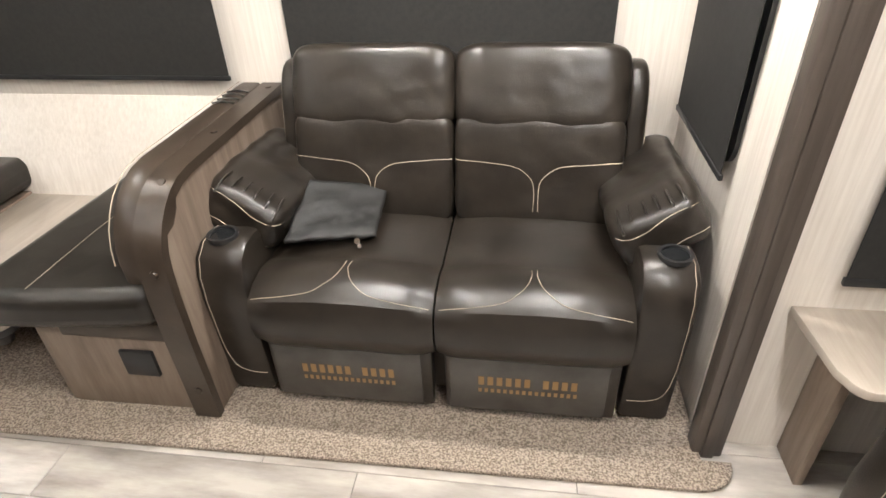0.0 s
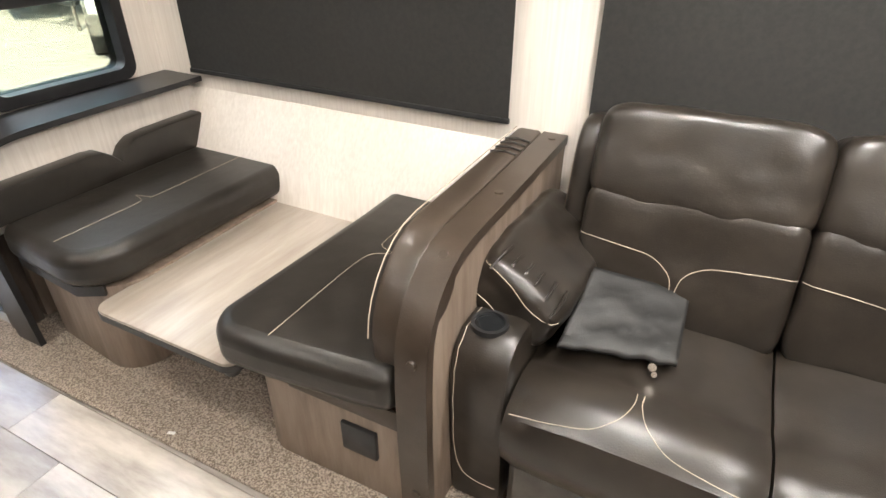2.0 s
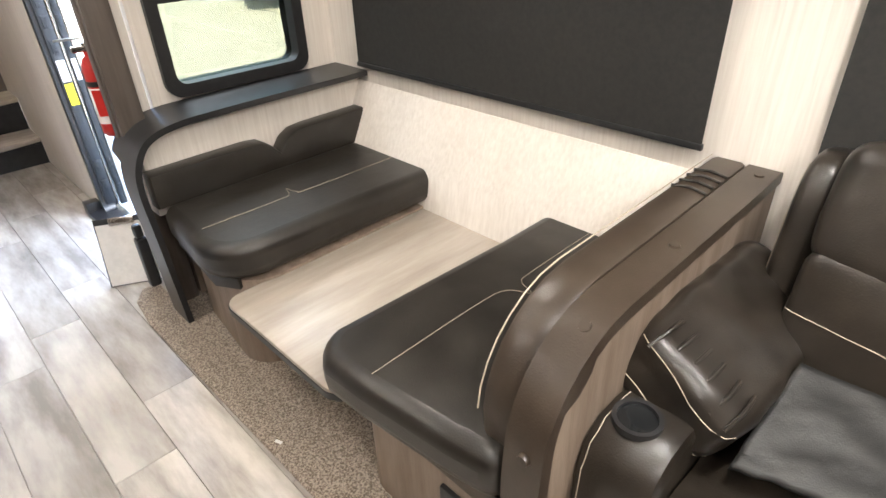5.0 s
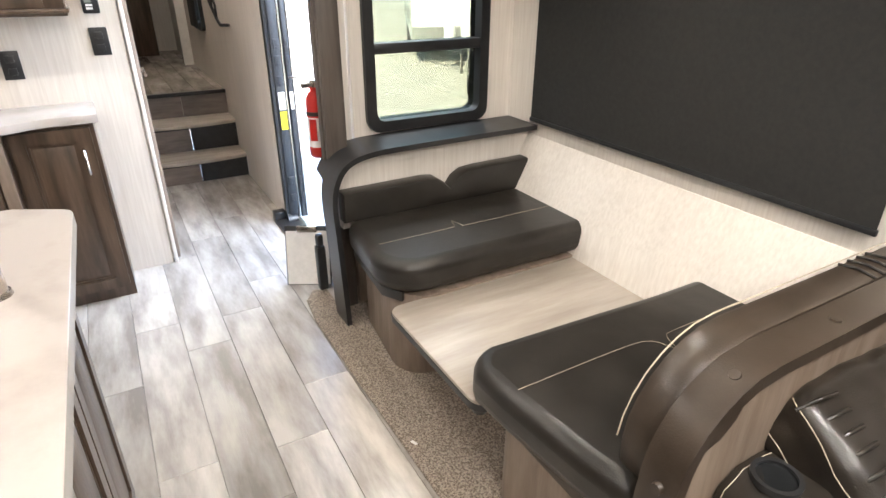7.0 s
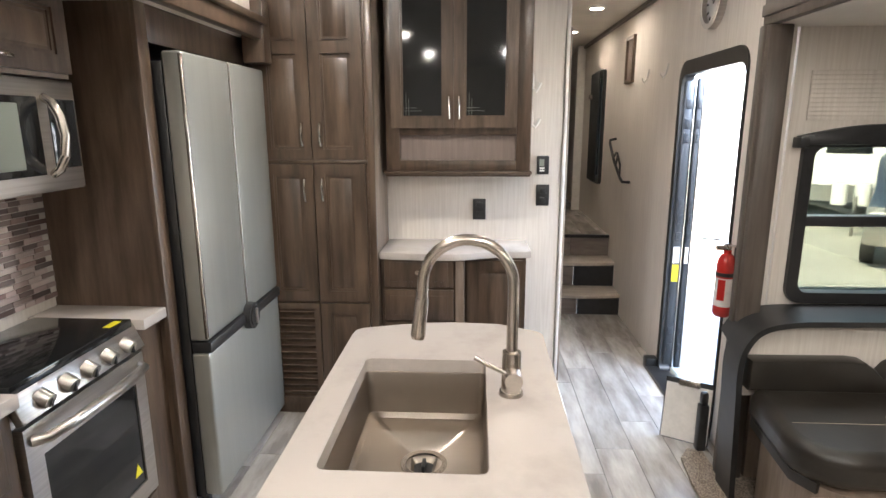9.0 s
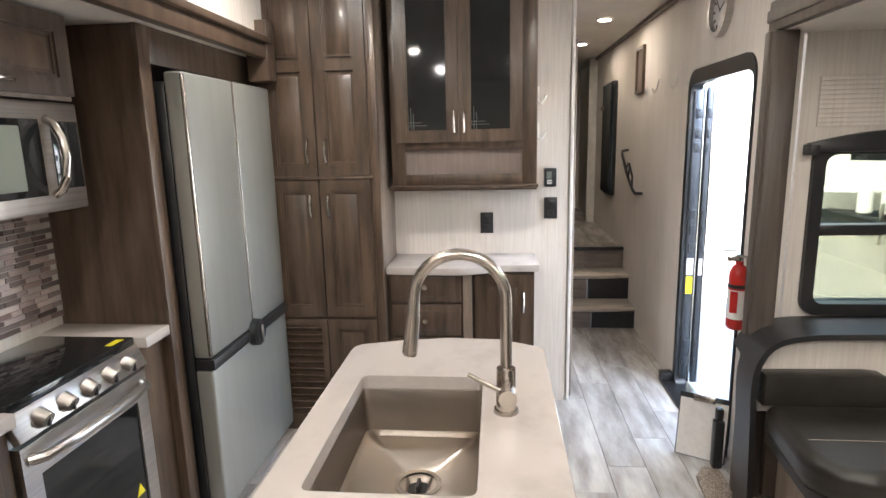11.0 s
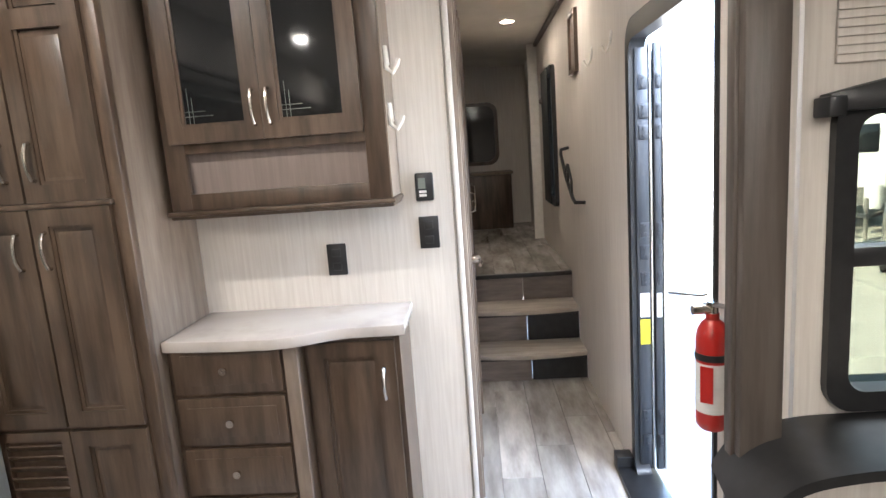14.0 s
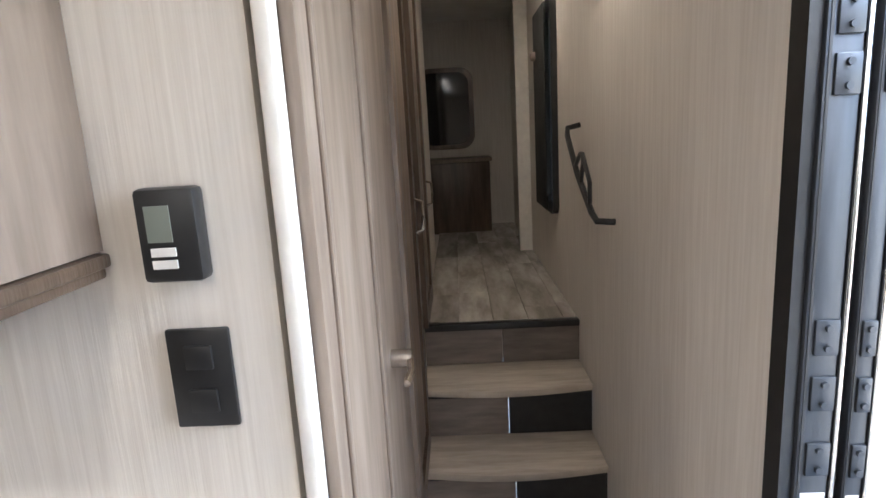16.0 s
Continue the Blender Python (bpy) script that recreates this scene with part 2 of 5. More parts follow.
def prism(bm, outline, axis, a, b, bevel=0.0):
    """An outline drawn in the two other axes, extruded along an axis from a to b."""
    def at(u, v, w):
        return {"x": (w, u, v), "y": (u, w, v), "z": (u, v, w)}[axis]
    lo = [bm.verts.new(at(u, v, a)) for u, v in outline]
    hi = [bm.verts.new(at(u, v, b)) for u, v in outline]
    n = len(outline)
    f0, f1 = bm.faces.new(lo), bm.faces.new(hi)
    for i in range(n):
        bm.faces.new((lo[i], lo[(i + 1) % n], hi[(i + 1) % n], hi[i]))
    bmesh.ops.recalc_face_normals(bm, faces=bm.faces)
    if bevel:
        es = [e for f in (f0, f1) for e in f.edges]
        bmesh.ops.bevel(bm, geom=es, offset=bevel, segments=2, affect="EDGES", profile=0.5)
    return bm


def arc(cx, cy, r, a0, a1, n=8):
    return [(cx + r * math.cos(radians(a0 + (a1 - a0) * i / n)), cy + r * math.sin(radians(a0 + (a1 - a0) * i / n))) for i in range(n + 1)]


def rounded(x0, x1, y0, y1, r, n=6):
    return arc(x1 - r, y1 - r, r, 0, 90, n) + arc(x0 + r, y1 - r, r, 90, 180, n) + arc(x0 + r, y0 + r, r, 180, 270, n) + arc(x1 - r, y0 + r, r, 270, 360, n)


def ring_prism(bm, outer, inner, axis, a, b):
    """A frame between two outlines with the same number of corners."""
    def at(u, v, w):
        return {"x": (w, u, v), "y": (u, w, v), "z": (u, v, w)}[axis]
    rows = [[bm.verts.new(at(u, v, w)) for u, v in o] for o, w in ((outer, a), (outer, b), (inner, b), (inner, a))]
    n = len(outer)
    for k in range(4):
        p, q = rows[k], rows[(k + 1) % 4]
        for i in range(n):
            bm.faces.new((p[i], p[(i + 1) % n], q[(i + 1) % n], q[i]))
    bmesh.ops.recalc_face_normals(bm, faces=bm.faces)
    return bm


def mesh_of(name, bm, material, smooth=True):
    me = bpy.data.meshes.new(name)
    bm.to_mesh(me)
    bm.free()
    me.materials.append(material)
    if smooth:
        me.shade_smooth()
        me.set_sharp_from_angle(angle=radians(38))
    return me


def part(name, bm, material, parent, label=""):
    ob = new(name, mesh_of(name, bm, material))
    ob.parent = parent
    if label:
        tagged(ob, label)
    return ob


def solo(name, bm, material, label, category, group="", kind=""):
    return tagged(new(name, mesh_of(name, bm, material)), label, category, group, kind)


def thing(name, label, category, group="", kind=""):
    return tagged(new(name), label, category, group, kind)


def structure(name, bm, material, label, category):
    return solo(name, bm, material, label, category, kind="structure")

# ---- setting ----
W = -3.70          # face of the cabinet wall
DW = 1.18          # face of the entry-door wall
SW = 2.045         # outer wall of the seating slide-out
structure("floor", box(-5.06, 2.2, -1.18, 1.18, -0.12, -0.012), M_GROUT, "plywood floor deck under grey vinyl planks", "floor")
floor = bpy.data.objects["floor"]
structure("floor_upper", box(-8.3, -5.50, -1.18, 1.18, 0.40, 0.548), M_GROUT, "raised hallway floor deck above the steps", "floor")
floor_upper = bpy.data.objects["floor_upper"]
structure("ceiling", box(-8.3, 2.26, -1.24, 1.24, CEIL, CEIL + 0.06), M_CEIL, "cream panelled ceiling with small round lights", "ceiling")


def wall_y(name, y0, y1, x0, x1, z0, z1, holes, material=M_WALL, label="cream wallpapered wall with fine vertical streaks"):
    """A wall along x, in pieces round its openings (each x0, x1, z0, z1), joined into one mesh."""
    bm = bmesh.new()
    xs = x0
    for hx0, hx1, hz0, hz1 in sorted(holes):
        if hx0 > xs:
            bx(bm, xs, hx0, y0, y1, z0, z1)
        if hz0 > z0:
            bx(bm, hx0, hx1, y0, y1, z0, hz0)
        if hz1 < z1:
            bx(bm, hx0, hx1, y0, y1, hz1, z1)
        xs = hx1
    if xs < x1:
        bx(bm, xs, x1, y0, y1, z0, z1)
    return structure(name, bm, material, label, "wall")


def wall_x(name, x0, x1, y0, y1, z0, z1, holes, material=M_WALL, label="cream wallpapered wall with fine vertical streaks"):
    bm = bmesh.new()
    ys = y0
    for hy0, hy1, hz0, hz1 in sorted(holes):
        if hy0 > ys:
            bx(bm, x0, x1, ys, hy0, z0, z1)
        if hz0 > z0:
            bx(bm, x0, x1, hy0, hy1, z0, hz0)
        if hz1 < z1:
            bx(bm, x0, x1, hy0, hy1, hz1, z1)
        ys = hy1
    if ys < y1:
        bx(bm, x0, x1, ys, y1, z0, z1)
    return structure(name, bm, material, label, "wall")


DOOR = (-3.95, -3.13, 0.0, 1.80)
wall_y("wall_door_side", DW, DW + 0.045, -7.05, -2.86, -0.12, CEIL, [DOOR, (-6.36, -5.98, 1.0, 1.96)])
wall_y("wall_rear_side", DW, DW + 0.06, 0.54, 2.2, -0.12, CEIL, [(0.72, 1.7, 0.66, 1.6)])
wall_y("wall_slide_header", DW - 0.05, DW, -2.90, 0.54, 1.93, CEIL, [])
wall_y("wall_kitchen_header", -1.06, -1.0, -3.44, 1.0, 1.97, CEIL, [])
wall_y("wall_rear_kitchen_side", -1.24, -1.18, 1.06, 2.2, -0.12, CEIL, [])
wall_y("wall_hall", 0.42, 0.50, -7.0, W - 0.06, 0.0, CEIL, [])
wall_y("wall_bedroom_side", -1.24, -1.18, -8.3, W, 0.0, CEIL, [])
wall_y("wall_bedroom_door_side", DW, DW + 0.06, -8.3, -7.05, 0.40, CEIL, [])
wall_x("wall_cabinet", W - 0.06, W, -1.18, 0.478, 0.0, CEIL, [])
wall_x("wall_bedroom_end", -8.36, -8.3, -1.24, 1.24, 0.40, CEIL, [], label="grey wall at the end of the dark bedroom")
wall_x("wall_rear", 2.2, 2.26, -1.24, 1.24, -0.12, CEIL, [])
wall_x("wall_jamb", -7.11, -7.05, 1.10, DW, 0.56, CEIL, [])
# seating slide-out
WIN_A = (1.327, 1.873, 0.825, 1.445)
wall_x("wall_slide_front", -2.93, -2.87, DW + 0.06, SW, -0.12, 1.93, [WIN_A])
wall_x("wall_slide_back", 0.46, 0.52, DW + 0.06, SW, -0.12, 1.93, [(1.46, 1.90, 0.80, 1.5)])
wall_y("wall_slide_outer", SW, SW + 0.06, -2.93, 0.52, -0.12, 1.93, [(-2.56, -1.28, 0.88, 1.58), (-0.87, 0.13, 0.88, 1.58)])
structure("wall_dinette_lower", prism(bmesh.new(), [(SW - 0.001, 0.0), (SW - 0.16, 0.0), (SW - 0.155, 0.30), (SW - 0.125, 0.50), (SW - 0.006, 0.742), (SW - 0.001, 0.742)], "x", -2.868, -1.08), M_WALL, "pale striped wall base behind the dinette", "wall")
structure("ceiling_slide", box(-2.93, 0.52, DW - 0.05, SW + 0.06, 1.88, 1.93), M_CEIL, "cream ceiling of the seating slide-out", "ceiling")
structure("floor_slide", box(-2.93, 0.52, DW, SW + 0.06, -0.12, -0.01), M_GROUT, "floor deck of the seating slide-out", "floor")
# kitchen slide-out
wall_y("wall_kitchen_back", -1.56, -1.50, -3.44, 1.06, -0.12, 1.97, [])
wall_x("wall_kitchen_end", 1.0, 1.06, -1.50, -1.0, -0.12, 1.97, [])
wall_x("wall_kitchen_front", -3.50, -3.44, -1.56, -1.18, -0.12, 1.97, [])
wall_y("wall_pantry_back", -1.24, -1.18, -3.76, -3.44, -0.12, CEIL, [])
structure("ceiling_kitchen", box(-3.50, 1.06, -1.56, -1.0, 1.92, 1.97), M_CEIL, "cream ceiling of the kitchen slide-out", "ceiling")
structure("floor_kitchen", box(-3.50, 1.06, -1.56, -1.18, -0.12, -0.01), M_GROUT, "floor deck of the kitchen slide-out", "floor")


def post(name, x0, x1, y0, y1, z0, z1, label):
    """A stepped wooden trim board."""
    bm = box(x0, x1, y0, y1, z0, z1, bevel=0.006)
    if z1 - z0 > x1 - x0:
        bx(bm, x0 + (x1 - x0) * 0.3, x0 + (x1 - x0) * 0.7, y0 - 0.008, y0 + 0.01, z0, z1, bevel=0.004)
    else:
        bx(bm, x0, x1, y0 - 0.008, y0 + 0.01, z0 + (z1 - z0) * 0.3, z0 + (z1 - z0) * 0.7, bevel=0.004)
    return structure(name, bm, M_TRIM, label, "trim")


post("trim_slide_post", -2.875, -2.79, 1.09, 1.178, 0.0, 1.88, "grey-brown wooden post at the slide-out opening")
post("trim_slide_post", 0.435, 0.52, 1.12, 1.178, 0.0, 1.88, "grey-brown wooden post at the slide-out opening")
post("trim_slide_header", -2.875, 0.52, 1.10, 1.178, 1.882, 1.99, "grey-brown wooden header over the slide-out opening")
structure("trim_kitchen_header", bx(box(-3.20, 1.0, -1.0, -0.955, 1.90, 1.99, bevel=0.006), -3.20, 1.0, -1.0, -0.935, 1.965, 1.995, bevel=0.006), M_WOOD, "dark wooden header over the kitchen slide-out", "trim")
structure("trim_kitchen_post", box(-3.262, -3.17, -1.05, -0.945, 1.80, 2.07, bevel=0.006), M_WOOD, "dark wooden post end beside the pantry", "trim")
structure("trim_hall_corner", box(W - 0.028, W + 0.006, 0.486, 0.504, 0.0, CEIL, bevel=0.003), M_WHITE, "white corner trim at the hall opening", "trim")
structure("trim_hall_ceiling", box(-7.05, -2.97, 1.150, 1.178, CEIL - 0.03, CEIL - 0.002), M_WOOD, "dark ceiling trim along the door wall", "trim")
structure("trim_jamb", box(-7.048, -7.02, 1.09, 1.177, 0.56, CEIL, bevel=0.003), M_WHITE, "pale door jamb at the bedroom", "trim")

# carpet of the slide-out, with its rounded front edge
edge = [(-3.0, 1.095), (-3.02, 1.03), (-2.94, 0.975), (-2.75, 0.955), (-1.9, 0.965), (0.44, 0.995)] + arc(0.44, 1.095, 0.10, -90, 0, 6)
bm = prism(bmesh.new(), edge, "z", 0.002, 0.016, bevel=0.006)
bx(bm, -2.868, 0.455, 1.09, SW - 0.001, -0.005, 0.015)
carpet = structure("carpet", bm, M_CARPET, "speckled beige carpet in front of the sofa", "carpet")

# ---- steps ----
STEPS = [(-4.995, 0.0, 0.175), (-5.235, 0.175, 0.385), (-5.475, 0.385, 0.565)]
for n, (sx, z0, z1) in enumerate(STEPS):
    st = thing("step", "wooden stair step with a pale bowed tread", "step", "steps to the bedroom", "structure")
    part("riser", box(sx - 0.03, sx - 0.012, 0.502, 0.84, z0 - (0.02 if n else 0), z1 - 0.025), M_RISER, st)
    part("riser", box(sx - 0.03, sx - 0.014, 0.843, 1.177, z0 - (0.02 if n else 0), z1 - 0.025), M_BLACK if n < 2 else M_RISER, st, "darker riser board" if n < 2 else "")
    if n < 2:
        front = [(sx + 0.005 + 0.035 * math.sin(math.pi * i / 10), 0.503 + 0.674 * i / 10) for i in range(11)]
        part("tread", prism(bmesh.new(), front + [(sx - 0.255, 1.177), (sx - 0.255, 0.503)], "z", z1 - 0.028, z1, bevel=0.005), M_TREAD, st)
        part("nosing", box(sx - 0.03, sx - 0.008, 0.503, 1.177, z1 - 0.045, z1 - 0.030, bevel=0.002), M_BLACK, st, "black nosing strip")
    else:
        part("nosing", box(sx - 0.04, sx + 0.004, 0.503, 1.177, z1 - 0.022, z1 + 0.006, bevel=0.004), M_BLACK, st, "black metal nosing")

# ---- entry door, hall fixtures ----
door = thing("door_1", "entry doorway with black frame and door standing open", "door", kind="structure")
o = rounded(-3.975, -3.122, -0.02, 1.86, 0.10)
i_ = rounded(-3.93, -3.136, 0.02, 1.785, 0.06)
part("jamb", ring_prism(bmesh.new(), o, i_, "y", DW - 0.010, DW + 0.05), M_BLACK, door)
part("threshold", bx(box(-4.01, -3.13, 1.10, 1.26, -0.004, 0.022, bevel=0.006), -4.02, -3.95, 1.10, 1.172, 0.0, 0.07, bevel=0.006), M_BLACK, door, "black metal threshold plate")


def leaf(name, label, x, th, y0, rail, length, material, lean):
    """A door swung right back outside, with its hinge rail in the reveal of the doorway."""
    d = thing(name, label, "door")
    part("panel", bx(bmesh.new(), -th / 2, th / 2, 0, length, 0.03, 1.77, bevel=0.008, m=pose(x - 0.03, y0 + rail, 0, 0, 0, lean)), material, d)
    part("edge_rail", box(x - 0.02, x, y0, y0 + rail, 0.03, 1.77, bevel=0.003), M_RAIL, d, "blue-grey aluminium hinge rail")
    part("bright_edge", box(x - 0.012, x + 0.004, y0 + rail + 0.001, y0 + rail + 0.009, 0.03, 1.77, bevel=0.002), M_CHROME, d, "bright metal edge")
    part("groove", box(x - 0.004, x + 0.0015, y0 + rail * 0.08, y0 + rail * 0.16, 0.04, 1.76), M_BLACK, d, "dark seal groove")
    for hz in (0.16, 0.27, 0.86, 0.97, 1.06, 1.44, 1.52, 1.63):
        h = box(x - 0.001, x + 0.005, y0 + rail * 0.25, y0 + rail * 0.95, hz - 0.028, hz + 0.028, bevel=0.002)
        for k in (-0.016, 0.016):
            cyl(h, (x + 0.004, y0 + rail * 0.6, hz + k), (x + 0.010, y0 + rail * 0.6, hz + k), 0.0055, seg=8)
        part("hinge", h, M_RAIL, d)
    return d


d1 = leaf("entry_door", "open dark entry door folded back outside the doorway", -3.922, 0.04, 1.190, 0.052, 0.66, M_BLACK, 82)
part("sticker", box(-3.9225, -3.9205, 1.200, 1.238, 0.700, 0.80), M_LABEL, d1, "white label")
part("sticker", box(-3.9225, -3.9205, 1.200, 1.238, 0.585, 0.69), M_YELLOW, d1, "yellow warning label")
d2 = leaf("screen_door", "open screen door with dark frame", -3.912, 0.022, 1.258, 0.030, 0.64, M_BLACK, 80)
part("sticker", box(-3.9125, -3.9105, 1.262, 1.284, 0.700, 0.80), M_LABEL, d2, "white label")

# hall window with dark shade
hw = thing("window_1", "tall hall window behind a dark shade", "window", kind="structure")
part("window_frame", ring_prism(bmesh.new(), rounded(-6.19, -5.75, 0.88, 1.92, 0.05), rounded(-6.14, -5.80, 0.94, 1.86, 0.03), "y", DW - 0.03, DW + 0.05), M_BLACK, hw)
part("pane", box(-6.15, -5.79, DW + 0.03, DW + 0.036, 0.93, 1.87), M_GLASS, hw).visible_shadow = False
part("shade", box(-6.18, -5.80, DW - 0.055, DW - 0.047, 0.90, 1.9, bevel=0.002), M_SHADE, hw, "dark pulled-down shade")
hw.location = (-0.2, 0, 0.08)
bm = bmesh.new()
for k in range(9):
    puff(bm, (-6.36 + 0.012 * (k % 3), DW - 0.05 - 0.006 * (k % 2), 2.01 - 0.03 * k), (0.09, 0.06, 0.05), p=3, n=4, wrinkle=0.008, seed=k)
solo("curtain_tieback", bm, M_PANELIN, "gathered beige curtain fabric above the hall window", "curtain")

solo("grab_handle", tube(tube(tube(bmesh.new(), [(-5.47, 1.175, 1.31), (-5.46, 1.125, 1.30), (-5.44, 1.12, 1.27), (-5.25, 1.12, 1.13), (-5.03, 1.12, 1.02), (-4.98, 1.125, 1.00), (-4.95, 1.175, 1.0)], 0.011),
     [(-5.30, 1.12, 1.155), (-5.20, 1.12, 1.21), (-5.17, 1.12, 1.21), (-5.06, 1.12, 1.12), (-5.06, 1.12, 1.05)], 0.008), [(-5.15, 1.12, 1.195), (-5.20, 1.12, 1.10)], 0.008), M_BLACK, "black metal grab handle on the stair wall", "handle").location = (0.04, 0, 0.085)
pic = thing("picture_frame", "small dark framed picture high on the wall", "picture")
part("frame", ring_prism(bmesh.new(), [(-5.28, 1.72), (-5.06, 1.72), (-5.06, 2.06), (-5.28, 2.06)], [(-5.255, 1.745), (-5.085, 1.745), (-5.085, 2.035), (-5.255, 2.035)], "y", DW - 0.022, DW - 0.001), M_WOOD, pic)
part("sheet", box(-5.26, -5.08, DW - 0.008, DW - 0.002, 1.74, 2.04), M_PANELIN, pic)
pic.location = (0.06, 0, 0.10)
for hx in (-4.62, -4.22):
    solo("coat_hook", tube(bmesh.new(), [(hx, DW - 0.001, 1.88), (hx, DW - 0.01, 1.82), (hx, DW - 0.03, 1.79), (hx, DW - 0.045, 1.82)], 0.006), M_WHITE, "small white hook on the hall wall", "hook", "wall hooks")
clock = thing("wall_clock", "round dark-rimmed wall clock with pale face", "clock")
clock.location = (0.25, 0, 0.05)
part("rim", ring_prism(bmesh.new(), arc(-3.80, 2.05, 0.125, 0, 352.5, 47), arc(-3.80, 2.05, 0.100, 0, 352.5, 47), "y", DW - 0.035, DW - 0.001), M_STEEL, clock)
part("face", cyl(bmesh.new(), (-3.80, DW - 0.001, 2.05), (-3.80, DW - 0.012, 2.05), 0.102, seg=40), M_LABEL, clock)
for k in range(12):
    a = radians(30 * k)
    part("hour_mark", bx(bmesh.new(), -0.004, 0.004, -0.0155, -0.012, 0.074, 0.092, m=pose(-3.80, DW, 2.05, 0, math.degrees(a), 0)), M_BLACK, clock)
part("hand", bx(bmesh.new(), -0.003, 0.003, -0.018, -0.016, -0.01, 0.055, m=pose(-3.80, DW, 2.05, 0, 60, 0)), M_BLACK, clock)
part("hand", bx(bmesh.new(), -0.002, 0.002, -0.0205, -0.0185, -0.01, 0.08, m=pose(-3.80, DW, 2.05, 0, -40, 0)), M_BLACK, clock)

# fire extinguisher
ex = thing("fire_extinguisher", "red fire extinguisher strapped beside the entry door", "fire extinguisher")
EX, EY = -3.045, 1.134
prof = [(0.0, 0.585), (0.030, 0.585), (0.038, 0.595), (0.039, 0.61), (0.039, 0.825), (0.035, 0.848), (0.026, 0.866), (0.016, 0.874), (0.016, 0.89), (0.0, 0.89)]
ex.location.z = 0.085


def lathe(profile, cx, cy, seg=28):
    bm = bmesh.new()
    rings = [[bm.verts.new((cx + r * math.cos(2 * math.pi * k / seg), cy + r * math.sin(2 * math.pi * k / seg), z)) for k in range(seg)] for r, z in profile if r > 0]
    for a, b in zip(rings, rings[1:]):
        for k in range(seg):
            bm.faces.new((a[k], a[(k + 1) % seg], b[(k + 1) % seg], b[k]))
    bm.faces.new(rings[0][::-1]), bm.faces.new(rings[-1])
    return bm


part("cylinder", lathe(prof, EX, EY), M_RED, ex)
part("label", lathe([(0.0, 0.635), (0.0396, 0.635), (0.0396, 0.675), (0.0396, 0.755), (0.0396, 0.765)], EX, EY), M_LABEL, ex, "white instruction label")
part("label_panel", bx(bmesh.new(), 0.026, 0.0412, -0.018, 0.012, 0.665, 0.760, m=pose(EX, EY, 0, 0, 0, -35)), M_RED, ex, "red label panel")
part("strap", lathe([(0.0, 0.773), (0.0415, 0.773), (0.0415, 0.790), (0.0, 0.790)][:3], EX, EY), M_BLACK, ex, "black strap")
part("bracket", box(EX - 0.02, EX + 0.02, EY + 0.036, DW - 0.001, 0.635, 0.905, bevel=0.003), M_BLACK, ex)
part("valve", cyl(cyl(bmesh.new(), (EX, EY, 0.880), (EX, EY, 0.920), 0.014), (EX + 0.002, EY - 0.05, 0.900), (EX, EY, 0.900), 0.012), M_CHROME, ex)
part("lever", bx(bx(bmesh.new(), -0.012, 0.012, -0.03, 0.075, 0.925, 0.932, m=pose(EX, EY, 0, 6, 0, -60)), -0.012, 0.012, -0.02, 0.07, 0.910, 0.915, m=pose(EX, EY, 0, 0, 0, -60)), M_STEEL, ex)

# clipboard by the door
cb = thing("clipboard", "black clipboard with white sheet leaning by the door", "clipboard")
mcb = pose(-3.10, 1.04, 0.002, -14, 0, 62)
part("board", bx(bmesh.new(), -0.11, 0.11, 0.0, 0.004, 0.0, 0.30, bevel=0.001, m=mcb), M_BLACK, cb)
part("sheet", bx(bmesh.new(), -0.105, 0.105, -0.003, -0.001, 0.004, 0.275, m=mcb), M_LABEL, cb)
part("clip", bx(bmesh.new(), -0.05, 0.05, -0.014, 0.0, 0.268, 0.302, bevel=0.004, m=mcb), M_CHROME, cb)
solo("handrail_end", bx(box(-3.03, -2.985, 1.06, 1.105, 0.017, 0.25, bevel=0.01), -3.025, -2.99, 1.065, 1.10, 0.25, 0.31, bevel=0.012), M_BLACK, "black stowed handrail end beside the clipboard", "rail")

# ---- cabinet wall ----


def face_x(x, y, z):
    """Local (along, up, out) set onto a face that looks to +x."""
    return Matrix(((0, 0, 1, x), (1, 0, 0, y), (0, 1, 0, z), (0, 0, 0, 1)))


def face_y(x, y, z):
    """Local (along, up, out) set onto a face that looks to +y."""
    return Matrix(((-1, 0, 0, x), (0, 0, 1, y), (0, 1, 0, z), (0, 0, 0, 1)))


def moved(bm, m):
    bmesh.ops.transform(bm, matrix=m, verts=bm.verts)
    bmesh.ops.recalc_face_normals(bm, faces=bm.faces)
    return bm


